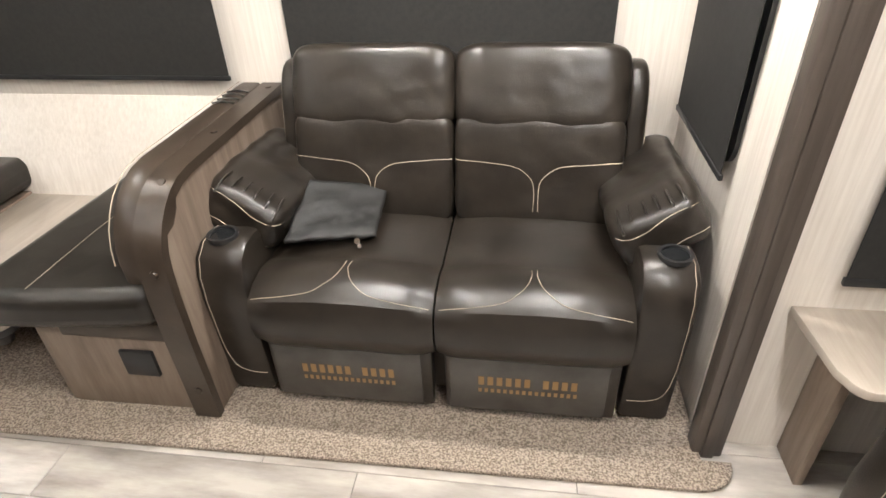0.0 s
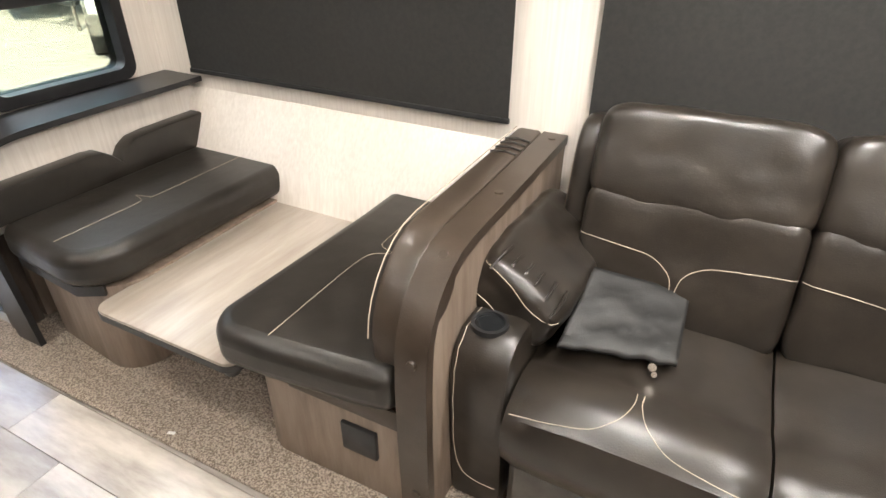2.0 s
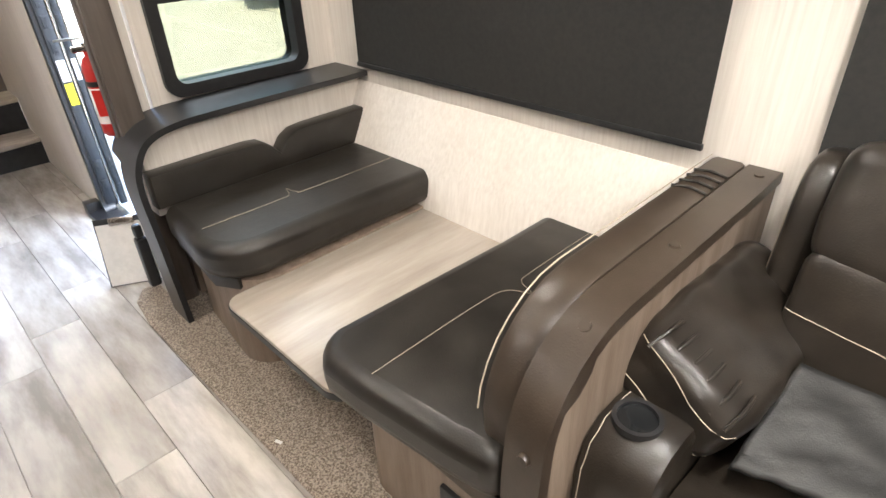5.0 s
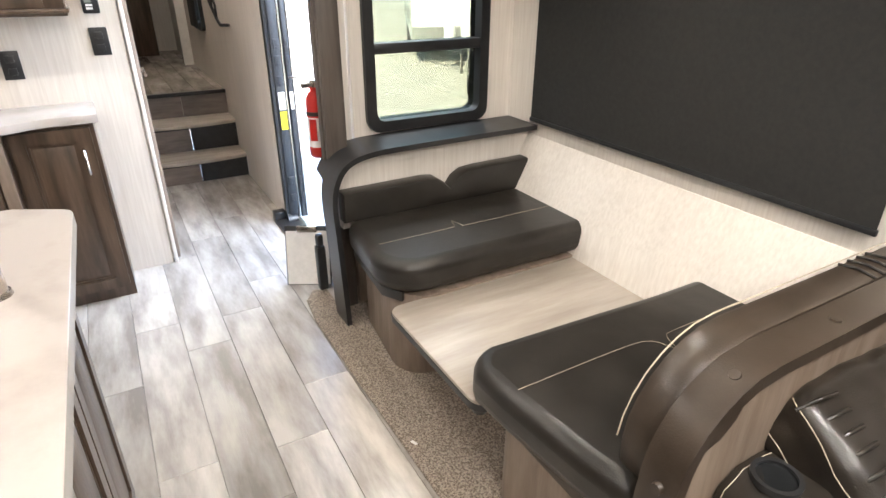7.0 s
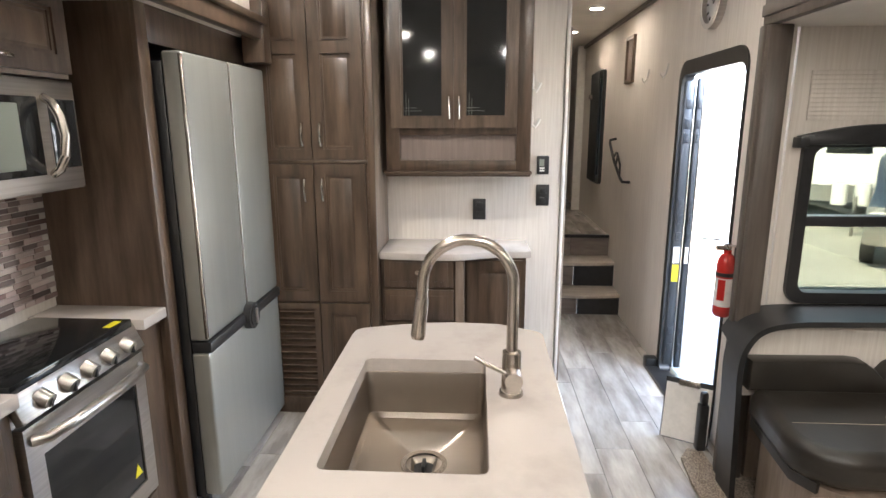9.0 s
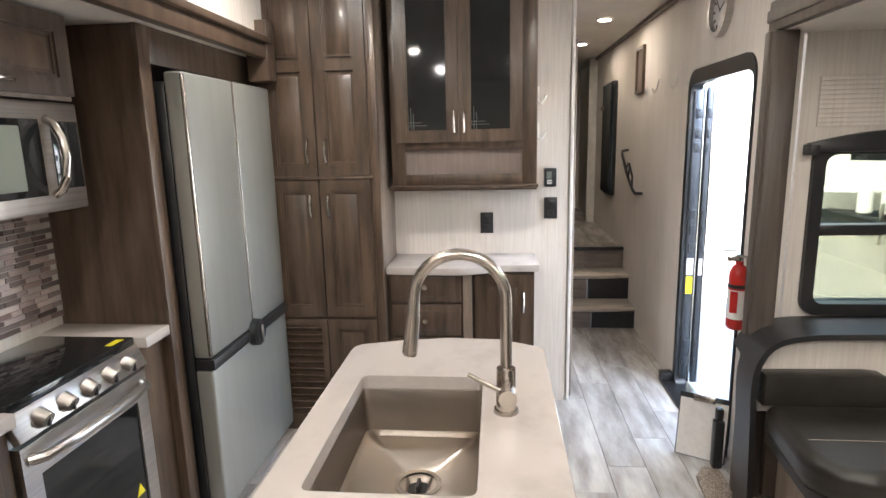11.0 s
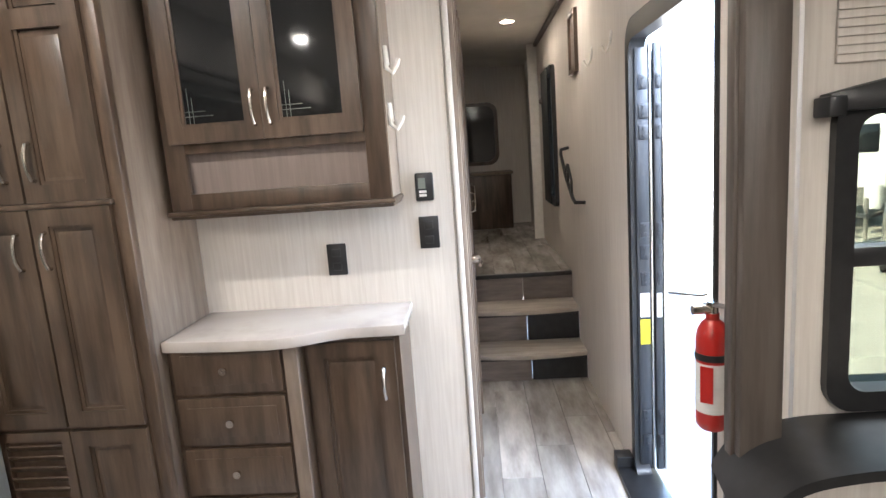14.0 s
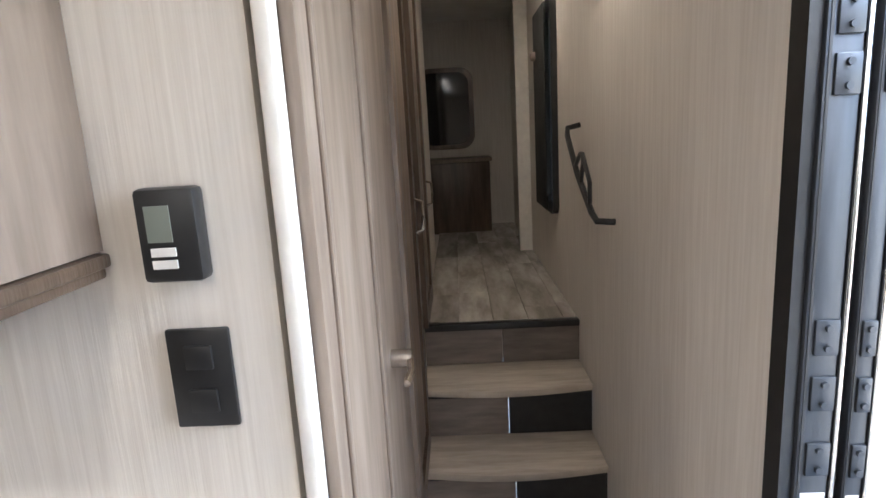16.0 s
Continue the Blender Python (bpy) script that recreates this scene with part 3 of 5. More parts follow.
def cab_door(parent, m, w, h, handle=None, fill=None, name="door", split=None):
    """A framed cabinet door with a raised panel; handle: (along, up, upright)."""
    bm = ring_prism(bmesh.new(), [(0, 0), (w, 0), (w, h), (0, h)], [(0.052, 0.052), (w - 0.052, 0.052), (w - 0.052, h - 0.052), (0.052, h - 0.052)], "z", 0.0, 0.020)
    ring_prism(bm, [(0.052, 0.052), (w - 0.052, 0.052), (w - 0.052, h - 0.052), (0.052, h - 0.052)], [(0.062, 0.062), (w - 0.062, 0.062), (w - 0.062, h - 0.062), (0.062, h - 0.062)], "z", 0.0, 0.013)
    if split:
        bx(bm, 0.052, w - 0.052, split - 0.028, split + 0.028, 0.0, 0.020)
    d = part(name, moved(bm, m), M_WOOD, parent)
    spans = [(0.052, h - 0.052)] if not split else [(0.052, split - 0.028), (split + 0.028, h - 0.052)]
    for a, b in spans:
        if fill:
            part("pane", moved(bx(bmesh.new(), 0.055, w - 0.055, a, b, 0.003, 0.007), m), fill, d, "dark glass pane")
        else:
            pb = bx(bmesh.new(), 0.06, w - 0.06, a + 0.008, b - 0.008, 0.0, 0.008)
            o_ = [(0.072, a + 0.02), (w - 0.072, a + 0.02), (w - 0.072, b - 0.02), (0.072, b - 0.02)]
            lo = [pb.verts.new((u, v, 0.008)) for u, v in o_]
            hi = [pb.verts.new((u + (0.018 if u < w / 2 else -0.018), v + (0.018 if v < (a + b) / 2 else -0.018), 0.017)) for u, v in o_]
            pb.faces.new(hi)
            for k in range(4):
                pb.faces.new((lo[k], lo[(k + 1) % 4], hi[(k + 1) % 4], hi[k]))
            part("raised_panel", moved(pb, m), M_WOOD, d)
    if handle:
        u, v, up = handle
        L = 0.055
        pts = [(0, -L, 0.02), (0, -L * 0.95, 0.034), (0, -L * 0.5, 0.045), (0, 0, 0.048), (0, L * 0.5, 0.045), (0, L * 0.95, 0.034), (0, L, 0.02)]
        pts = [(u + (x if up else y), v + (y if up else x), z) for x, y, z in pts]
        part("handle", moved(tube(bmesh.new(), pts, 0.006), m), M_CHROME, d, "satin nickel pull")
    return d


PX = -3.285
pantry = thing("pantry_cabinet", "tall dark-stained pantry cabinet with raised-panel doors", "cabinet")
part("body", box(W, PX, -1.176, -0.49, 0.002, CEIL - 0.003), M_WOOD, pantry)
part("side_panel", box(W + 0.002, PX - 0.004, -0.489, -0.482, 0.002, CEIL - 0.004), M_LAM, pantry, "paler wood-grain side")
part("corner_stile", box(PX - 0.03, PX + 0.006, -0.512, -0.476, 0.002, CEIL - 0.004, bevel=0.004), M_WOOD, pantry)
for k, y0 in enumerate((-1.03, -0.772)):
    cab_door(pantry, face_x(PX, y0, 1.355), 0.25, 0.92, (0.21 if k == 0 else 0.04, 0.12, True), split=0.52)
    cab_door(pantry, face_x(PX, y0, 0.64), 0.25, 0.695, (0.21 if k == 0 else 0.04, 0.57, True))
cab_door(pantry, face_x(PX, -0.772, 0.07), 0.25, 0.555)
part("rail", box(PX - 0.002, PX + 0.024, -1.045, -0.51, 1.336, 1.354, bevel=0.005), M_WOOD, pantry)
lv = part("louvre_frame", moved(ring_prism(bmesh.new(), [(0, 0), (0.25, 0), (0.25, 0.555), (0, 0.555)], [(0.03, 0.03), (0.22, 0.03), (0.22, 0.525), (0.03, 0.525)], "z", 0, 0.018), face_x(PX, -1.03, 0.07)), M_WOOD, pantry, "louvred vent door")
for k in range(13):
    part("slat", moved(bx(bmesh.new(), 0.03, 0.22, -0.014, 0.014, -0.003, 0.003, m=pose(0, 0.055 + 0.037 * k, 0.008, 40)), face_x(PX, -1.03, 0.07)), M_WOOD, lv)

hutch = thing("hutch_cabinet", "dark-stained wall cabinet with two dark glass doors", "cabinet")
HX = -3.505
bm = box(W, HX, -0.45, -0.425, 1.285, CEIL - 0.003)
bx(bm, W, HX, 0.265, 0.29, 1.285, CEIL - 0.003), bx(bm, W, HX, -0.425, 0.265, 1.285, 1.31), bx(bm, W, W + 0.012, -0.425, 0.265, 1.31, CEIL - 0.003), bx(bm, W, HX, -0.425, 0.265, 1.485, 1.505)
part("body", bm, M_WOOD, hutch)
part("face_frame", moved(bx(bx(bx(bx(bmesh.new(), 0, 0.07, 0, 1.0, 0, 0.02, bevel=0.002), 0.67, 0.74, 0, 1.0, 0, 0.02, bevel=0.002), 0.07, 0.67, 0.0, 0.055, 0, 0.02, bevel=0.002), 0.07, 0.67, 0.185, 0.24, 0, 0.02, bevel=0.002), face_x(HX, -0.45, 1.285)), M_WOOD, hutch)
part("inset_panel", moved(bx(bmesh.new(), 0.065, 0.675, 0.05, 0.19, -0.03, -0.01), face_x(HX, -0.45, 1.285)), M_PANELIN, hutch, "pale inset panel")
part("bottom_ledge", bx(box(W + 0.002, HX + 0.035, -0.462, 0.302, 1.268, 1.284, bevel=0.004), W + 0.004, HX + 0.022, -0.456, 0.296, 1.256, 1.270, bevel=0.004), M_WOOD, hutch)
part("side_skin", box(W + 0.002, HX + 0.018, 0.2905, 0.294, 1.286, CEIL - 0.004), M_LAM, hutch, "paler wood-grain side")
for k, y0 in enumerate((-0.418, -0.098)):
    hd = cab_door(hutch, face_x(HX + 0.021, y0, 1.503), 0.318, 0.80, (0.295 if k == 0 else 0.025, 0.10, True), fill=M_DARKGLASS)
    for u, v, lu, lv in ((0.075, 0.055, 0.0016, 0.12), (0.088, 0.055, 0.0016, 0.09), (0.055, 0.085, 0.10, 0.0016), (0.055, 0.10, 0.075, 0.0016)):
        part("etching", moved(bx(bmesh.new(), u, u + lu, v, v + lv, 0.0068, 0.0074), face_x(HX + 0.021, y0, 1.503)), M_SCREENGREY, hd, "etched line in the glass")
part("shelf", box(W + 0.013, HX - 0.03, -0.42, 0.26, 1.85, 1.868), M_WOOD, hutch)
for hz in (1.56, 1.74):
    solo("cup_hook", tube(tube(bmesh.new(), [(-3.55, 0.295, hz), (-3.55, 0.30, hz - 0.04), (-3.55, 0.318, hz - 0.055), (-3.55, 0.335, hz - 0.03), (-3.55, 0.34, hz - 0.012)], 0.008), [(-3.55, 0.297, hz + 0.03), (-3.55, 0.302, hz - 0.03)], 0.009), M_WHITE, "white hook on the side of the hutch", "hook", "hutch hooks")

desk = thing("base_cabinet", "dark-stained base cabinet with drawers and a door", "cabinet")
part("body", bx(box(W, -3.365, -0.475, -0.04, 0.002, 0.840), W, -3.435, -0.04, 0.282, 0.002, 0.840), M_WOOD, desk)
for z0, h in ((0.695, 0.165), (0.515, 0.165), (0.335, 0.165), (0.06, 0.26)):
    dr = part("drawer", moved(bx(bx(bmesh.new(), 0, 0.36, 0, h, 0, 0.018, bevel=0.004), 0.03, 0.33, 0.03, h - 0.03, 0.017, 0.023, bevel=0.003), face_x(-3.365, -0.455, z0)), M_WOOD, desk)
    part("knob", cyl(bmesh.new(), (-3.348, -0.28, z0 + h / 2), (-3.326, -0.28, z0 + h / 2), 0.007, 0.013, seg=14), M_CHROME, dr)
cab_door(desk, face_x(-3.435, -0.025, 0.06), 0.29, 0.765, (0.25, 0.62, True))
part("corner_stile", box(-3.435, -3.350, -0.085, -0.04, 0.002, 0.840, bevel=0.003), M_LAM, desk, "lighter stile between drawers and door")
wave = [(W + 0.001, -0.478)] + [(-3.345, -0.478), (-3.335, -0.40), (-3.322, -0.25), (-3.318, -0.12), (-3.326, -0.06), (-3.348, 0.0), (-3.38, 0.06), (-3.398, 0.12), (-3.40, 0.27), (-3.41, 0.305)] + [(W + 0.001, 0.30)]
solo("desk_counter", prism(bmesh.new(), wave, "z", 0.842, 0.880, bevel=0.006), M_COUNTER, "white marble counter with a waved front edge", "countertop")


def plate(name, y, z, w, h, label, extra=True):
    p = thing(name, label, "switch")
    part("plate", box(W, W + 0.008, y - w / 2, y + w / 2, z - h / 2, z + h / 2, bevel=0.003), M_BLACK, p)
    for k in (-1, 1):
        part("rocker", box(W + 0.007, W + 0.012, y - w * 0.22, y + w * 0.22, z + k * h * 0.22 - h * 0.12, z + k * h * 0.22 + h * 0.12, bevel=0.002), M_BLACK, p)
    return p


plate("power_outlet", 0.035, 1.055, 0.072, 0.118, "black double power outlet on the wall")
plate("light_switch", 0.385, 1.135, 0.072, 0.118, "black light switch plate on the wall")
th = thing("thermostat", "black wall thermostat with a small grey display", "thermostat")
part("case", box(W, W + 0.028, 0.348, 0.413, 1.252, 1.352, bevel=0.006), M_BLACK, th)
part("display", box(W + 0.027, W + 0.0295, 0.360, 0.386, 1.296, 1.334), M_SCREENGREY, th, "grey display")
for k in range(2):
    part("button", box(W + 0.027, W + 0.0305, 0.362, 0.388, 1.268 + 0.013 * k, 1.277 + 0.013 * k), M_LABEL, th, "pale button row")

# ---- hall doors ----
bd = thing("door_2", "wood-grain bathroom door with a lever handle", "door", kind="structure")
part("leaf", box(-4.56, -3.732, 0.5005, 0.520, 0.01, 2.02, bevel=0.003), M_LAM, bd)
part("moulding", box(-4.13, -4.10, 0.519, 0.527, 0.01, 2.02, bevel=0.003), M_LAM, bd)
part("casing", box(-4.62, -4.565, 0.5005, 0.532, 0.0, 2.06, bevel=0.003), M_LAM, bd, "wood-grain casing")
part("moulding", box(-3.80, -3.785, 0.519, 0.526, 0.01, 2.02, bevel=0.003), M_LAM, bd)
part("handle", tube(tube(bmesh.new(), [(-4.26, 0.519, 0.92), (-4.26, 0.565, 0.92)], 0.02, 14), [(-4.26, 0.56, 0.92), (-4.20, 0.568, 0.915), (-4.15, 0.562, 0.91)], 0.008), M_CHROME, bd, "brushed lever handle")
for x0, z0 in ((-5.17, 0.20), (-5.95, 0.57)):
    cdr = thing("closet_door", "tall wood-grain closet door in the hallway", "door", "hall closets")
    fr = ring_prism(bmesh.new(), [(x0, z0), (x0 + 0.5, z0), (x0 + 0.5, 2.12), (x0, 2.12)], [(x0 + 0.07, z0 + 0.08), (x0 + 0.43, z0 + 0.08), (x0 + 0.43, 2.02), (x0 + 0.07, 2.02)], "y", 0.5005, 0.524)
    part("frame", fr, M_WOOD, cdr)
    part("panel", box(x0 + 0.065, x0 + 0.435, 0.5006, 0.512, z0 + 0.075, 2.025), M_LAM, cdr)
    part("handle", tube(bmesh.new(), [(x0 + 0.06, 0.523, 1.05), (x0 + 0.06, 0.55, 1.06), (x0 + 0.06, 0.553, 1.11), (x0 + 0.06, 0.55, 1.16), (x0 + 0.06, 0.523, 1.17)], 0.006), M_CHROME, cdr)
dresser = thing("bedroom_dresser", "dark low dresser at the end of the bedroom", "dresser")
part("body", box(-8.28, -7.9, 0.1, 0.95, 0.55, 1.15, bevel=0.01), M_WOOD, dresser)
part("top", box(-8.29, -7.88, 0.08, 0.97, 1.15, 1.18, bevel=0.006), M_LAM, dresser)
tv = thing("bedroom_mirror", "dark arched mirror above the dresser", "mirror")
part("frame", prism(bmesh.new(), rounded(0.35, 0.85, 1.25, 1.95, 0.12), "x", -8.298, -8.275), M_WOOD, tv)
part("glass", prism(bmesh.new(), rounded(0.39, 0.81, 1.29, 1.91, 0.10), "x", -8.275, -8.27), M_DARKGLASS, tv)

# ---- kitchen ----
SY = -1.10
fc = thing("fridge_surround", "dark wooden tall cabinet panel around the fridge", "cabinet")
part("side_panel", box(-2.43, -2.40, -1.499, SY, 0.0, 1.918), M_WOOD, fc)
part("front_stile", box(-2.455, -2.39, SY, SY + 0.02, 0.0, 1.918, bevel=0.003), M_WOOD, fc)
part("top_rail", box(-3.275, -2.455, SY, SY + 0.02, 1.795, 1.918, bevel=0.003), M_WOOD, fc)
part("top_panel", box(-3.28, -2.43, -1.49, SY, 1.81, 1.83), M_WOOD, fc)

fr = thing("refrigerator", "steel french-door refrigerator with a black handle bar", "refrigerator")
FX0, FX1, FY = -3.24, -2.475, -0.985
part("body", box(FX0 + 0.005, FX1 - 0.01, -1.46, FY - 0.075, 0.05, 1.74, bevel=0.006), M_BLACK, fr, "black fridge case")
for a, b in ((-2.853, FX1), (FX0, -2.861)):
    part("door", box(a, b, FY - 0.07, FY, 0.725, 1.772, bevel=0.010, segs=3), M_FRIDGE, fr)
part("drawer", box(FX0, FX1, FY - 0.07, FY, 0.07, 0.675, bevel=0.010, segs=3), M_FRIDGE, fr)
part("handle_bar", box(FX0 - 0.002, FX1 + 0.002, FY - 0.065, FY + 0.012, 0.678, 0.722, bevel=0.006), M_BLACK, fr, "black horizontal handle bar")
bdg = part("badge", cyl(cyl(bmesh.new(), (-2.857, FY, 0.70), (-2.857, FY + 0.03, 0.70), 0.060, 0.058, seg=32), (-2.857, FY + 0.03, 0.70), (-2.857, FY + 0.036, 0.70), 0.046, seg=32), M_BLACK, fr, "round black latch knob")
part("grip", box(-2.865, -2.849, FY + 0.034, FY + 0.046, 0.665, 0.735, bevel=0.004), M_STEEL, bdg)
# Chrome strips added for the highlights along the door edge and the seam.
part("edge_trim", box(FX1 - 0.008, FX1 + 0.003, FY - 0.010, FY + 0.003, 0.735, 1.762, bevel=0.003), M_CHROME, fr, "bright strip added as the highlight along the door edge")
part("gasket", box(-2.8605, -2.8535, FY - 0.06, FY + 0.001, 0.73, 1.767), M_CHROME, fr, "bright strip added as the highlight between the doors")
for x in (FX0 + 0.06, FX1 - 0.06):
    part("foot", cyl(bmesh.new(), (x, FY - 0.1, 0.0), (x, FY - 0.1, 0.055), 0.02), M_BLACK, fr)

st = thing("gas_range", "stainless gas range with black glass top and oven", "stove")
st.location.z = -0.028
RX0, RX1 = -2.25, -1.72
part("body", box(RX0, RX1, -1.48, SY - 0.03, 0.06, 0.895), M_STEEL, st)
part("cooktop", box(RX0 + 0.01, RX1 - 0.01, -1.46, SY - 0.02, 0.895, 0.925, bevel=0.004), M_DARKGLASS, st, "black glass cooktop cover")
cp = part("control_panel", moved(bx(bmesh.new(), 0, RX1 - RX0, -0.045, 0.045, -0.012, 0.012, bevel=0.004, m=pose(0, 0.865, -0.018, -24)), face_y(RX1, SY, 0)), M_STEEL, st)
for k in range(5):
    x = RX1 - 0.085 - 0.09 * k
    kb = part("knob", cyl(bmesh.new(), (x, SY - 0.012, 0.868), (x, SY + 0.022, 0.853), 0.024, 0.020, seg=20), M_STEEL, st, "brushed knob")
    part("pointer", bx(bmesh.new(), x - 0.003, x + 0.003, SY + 0.014, SY + 0.026, 0.838, 0.872), M_BLACK, kb)
ov = part("oven_door", ring_prism(bmesh.new(), [(RX0 + 0.005, 0.30), (RX1 - 0.005, 0.30), (RX1 - 0.005, 0.81), (RX0 + 0.005, 0.81)], [(RX0 + 0.06, 0.36), (RX1 - 0.06, 0.36), (RX1 - 0.06, 0.715), (RX0 + 0.06, 0.715)], "y", SY - 0.03, SY), M_STEEL, st)
part("window", box(RX0 + 0.055, RX1 - 0.055, SY - 0.025, SY - 0.006, 0.355, 0.72), M_DARKGLASS, ov, "dark oven window")
part("handle", tube(bmesh.new(), [(RX0 + 0.03, SY, 0.77), (RX0 + 0.05, SY + 0.03, 0.772), (RX0 + 0.14, SY + 0.045, 0.775), ((RX0 + RX1) / 2, SY + 0.05, 0.776), (RX1 - 0.14, SY + 0.045, 0.775), (RX1 - 0.05, SY + 0.03, 0.772), (RX1 - 0.03, SY, 0.77)], 0.015, 10), M_STEEL, ov)
part("warning_label", prism(bmesh.new(), [(RX0 + 0.075, 0.40), (RX0 + 0.115, 0.40), (RX0 + 0.095, 0.44)], "y", SY - 0.006, SY - 0.004), M_YELLOW, ov, "yellow warning triangle")
part("lower_drawer", box(RX0 + 0.005, RX1 - 0.005, SY - 0.03, SY - 0.005, 0.07, 0.285, bevel=0.004), M_WOOD, st)
part("tag", box(-2.21, -2.15, -1.16, -1.135, 0.9255, 0.9265), M_YELLOW, st, "yellow tag")

kc = thing("kitchen_base_cabinet", "dark-stained kitchen base cabinet with drawers", "cabinet")
part("body", box(RX1 + 0.004, 0.99, -1.49, SY - 0.02, 0.002, 0.850), M_WOOD, kc)
part("filler", box(-2.399, RX0 - 0.004, -1.49, SY - 0.02, 0.002, 0.850), M_WOOD, kc)
for c in range(4):
    for z0, h in ((0.66, 0.18), (0.42, 0.20), (0.08, 0.30)):
        x1 = RX1 + 0.05 + 0.62 * c + 0.55
        d = part("drawer", moved(bx(bx(bmesh.new(), 0, 0.55, 0, h, 0, 0.018, bevel=0.004), 0.03, 0.52, 0.03, h - 0.03, 0.016, 0.022, bevel=0.003), face_y(x1, SY - 0.02, z0)), M_WOOD, kc)
        part("knob", cyl(bmesh.new(), (x1 - 0.275, SY - 0.004, z0 + h / 2), (x1 - 0.275, SY + 0.022, z0 + h / 2), 0.007, 0.014, seg=14), M_BLACK, d)
solo("kitchen_counter", box(RX1 + 0.002, 0.995, -1.495, SY + 0.015, 0.852, 0.890, bevel=0.006), M_COUNTER, "white marble kitchen counter beside the range", "countertop")
solo("counter_filler", box(-2.396, RX0 - 0.002, -1.495, SY + 0.015, 0.852, 0.890, bevel=0.005), M_COUNTER, "narrow white counter strip beside the range", "countertop")

mw = thing("microwave", "stainless over-range microwave with curved handle", "microwave")
MY = -1.215
part("body", box(-2.335, -1.745, -1.49, MY - 0.03, 1.335, 1.655), M_STEEL, mw)
part("front", box(-2.335, -1.745, MY - 0.03, MY, 1.335, 1.655, bevel=0.006), M_STEEL, mw)
part("window", box(-2.10, -1.80, MY - 0.01, MY + 0.004, 1.405, 1.585, bevel=0.003), M_SCREENGREY, mw, "grey window in a dark surround")
part("window_surround", box(-2.175, -1.755, MY - 0.01, MY + 0.002, 1.385, 1.605, bevel=0.003), M_DARKGLASS, mw)
part("control_strip", box(-2.325, -2.215, MY - 0.01, MY + 0.003, 1.40, 1.60, bevel=0.003), M_DARKGLASS, mw)
part("handle", tube(bmesh.new(), [(-2.20, MY, 1.385), (-2.20, MY + 0.025, 1.40), (-2.20, MY + 0.045, 1.44), (-2.20, MY + 0.052, 1.495), (-2.20, MY + 0.045, 1.55), (-2.20, MY + 0.025, 1.59), (-2.20, MY, 1.605)], 0.013, 10), M_CHROME, mw)
mw.location.x = 0.09
uc = thing("upper_cabinet", "weathered wood upper cabinet above the microwave", "cabinet")
uc.location.x = 0.09
part("body", box(-2.335, -0.9, -1.49, MY - 0.01, 1.662, 1.915), M_LAM, uc)
for k in range(2):
    d = cab_door(uc, face_y(-1.745 + 0.6 * k, MY - 0.01, 1.675), 0.58, 0.235, (0.29, 0.03, False))

# mosaic splash behind the range
splash = structure("backsplash", box(-2.398, 0.995, -1.4995, -1.49, 0.921, 1.33), M_GROUT, "pale grout bed of the mosaic backsplash", "backsplash")

# ---- island ----
isl = thing("kitchen_island", "dark-stained kitchen island base with panelled sides", "island")
bm = ring_prism(bmesh.new(), [(-2.10, -0.315), (-1.03, -0.315), (-1.03, 0.165), (-2.10, 0.165)], [(-2.06, -0.30), (-1.05, -0.30), (-1.05, 0.15), (-2.06, 0.15)], "z", 0.002, 0.85)
part("body", bm, M_WOOD, isl)
for k in range(3):
    cab_door(isl, Matrix(((-1, 0, 0, -1.05 - 0.345 * k), (0, 0, 1, 0.165), (0, 1, 0, 0.06), (0, 0, 0, 1))), 0.33, 0.76)
cab_door(isl, Matrix(((0, 0, -1, -2.10), (-1, 0, 0, 0.145), (0, 1, 0, 0.06), (0, 0, 0, 1))), 0.44, 0.76)

SX0, SX1, SY0, SY1 = -1.975, -1.45, -0.28, 0.049
out = [(-1.0, 0.225)] + [(-1.0, -0.36)] + [(-2.16, -0.36)] + arc(-2.17, -0.31, 0.05, 250, 190, 4) + [(-2.255, -0.21), (-2.28, -0.06), (-2.27, 0.10)] + arc(-2.17, 0.180, 0.05, 150, 80, 4) + [(-1.9, 0.228)]
bm = bmesh.new()
vs = [bm.verts.new((x, y, 0.890)) for x, y in out]
hs = [bm.verts.new((x, y, 0.890)) for x, y in rounded(SX0, SX1, SY0, SY1, 0.018, 3)]
for ring in (vs, hs):
    for k in range(len(ring)):
        bm.edges.new((ring[k], ring[(k + 1) % len(ring)]))
bmesh.ops.triangle_fill(bm, use_beauty=True, use_dissolve=False, edges=bm.edges)
r = bmesh.ops.extrude_face_region(bm, geom=bm.faces[:])
bmesh.ops.translate(bm, verts=[v for v in r["geom"] if isinstance(v, bmesh.types.BMVert)], vec=(0, 0, -0.038))
bmesh.ops.recalc_face_normals(bm, faces=bm.faces)
top = solo("island_counter", bm, M_COUNTER, "white marble island counter with a sink cutout", "countertop")
bv = top.modifiers.new("soft_edge", "BEVEL")
bv.width, bv.segments, bv.limit_method, bv.angle_limit = 0.005, 2, "ANGLE", radians(50)

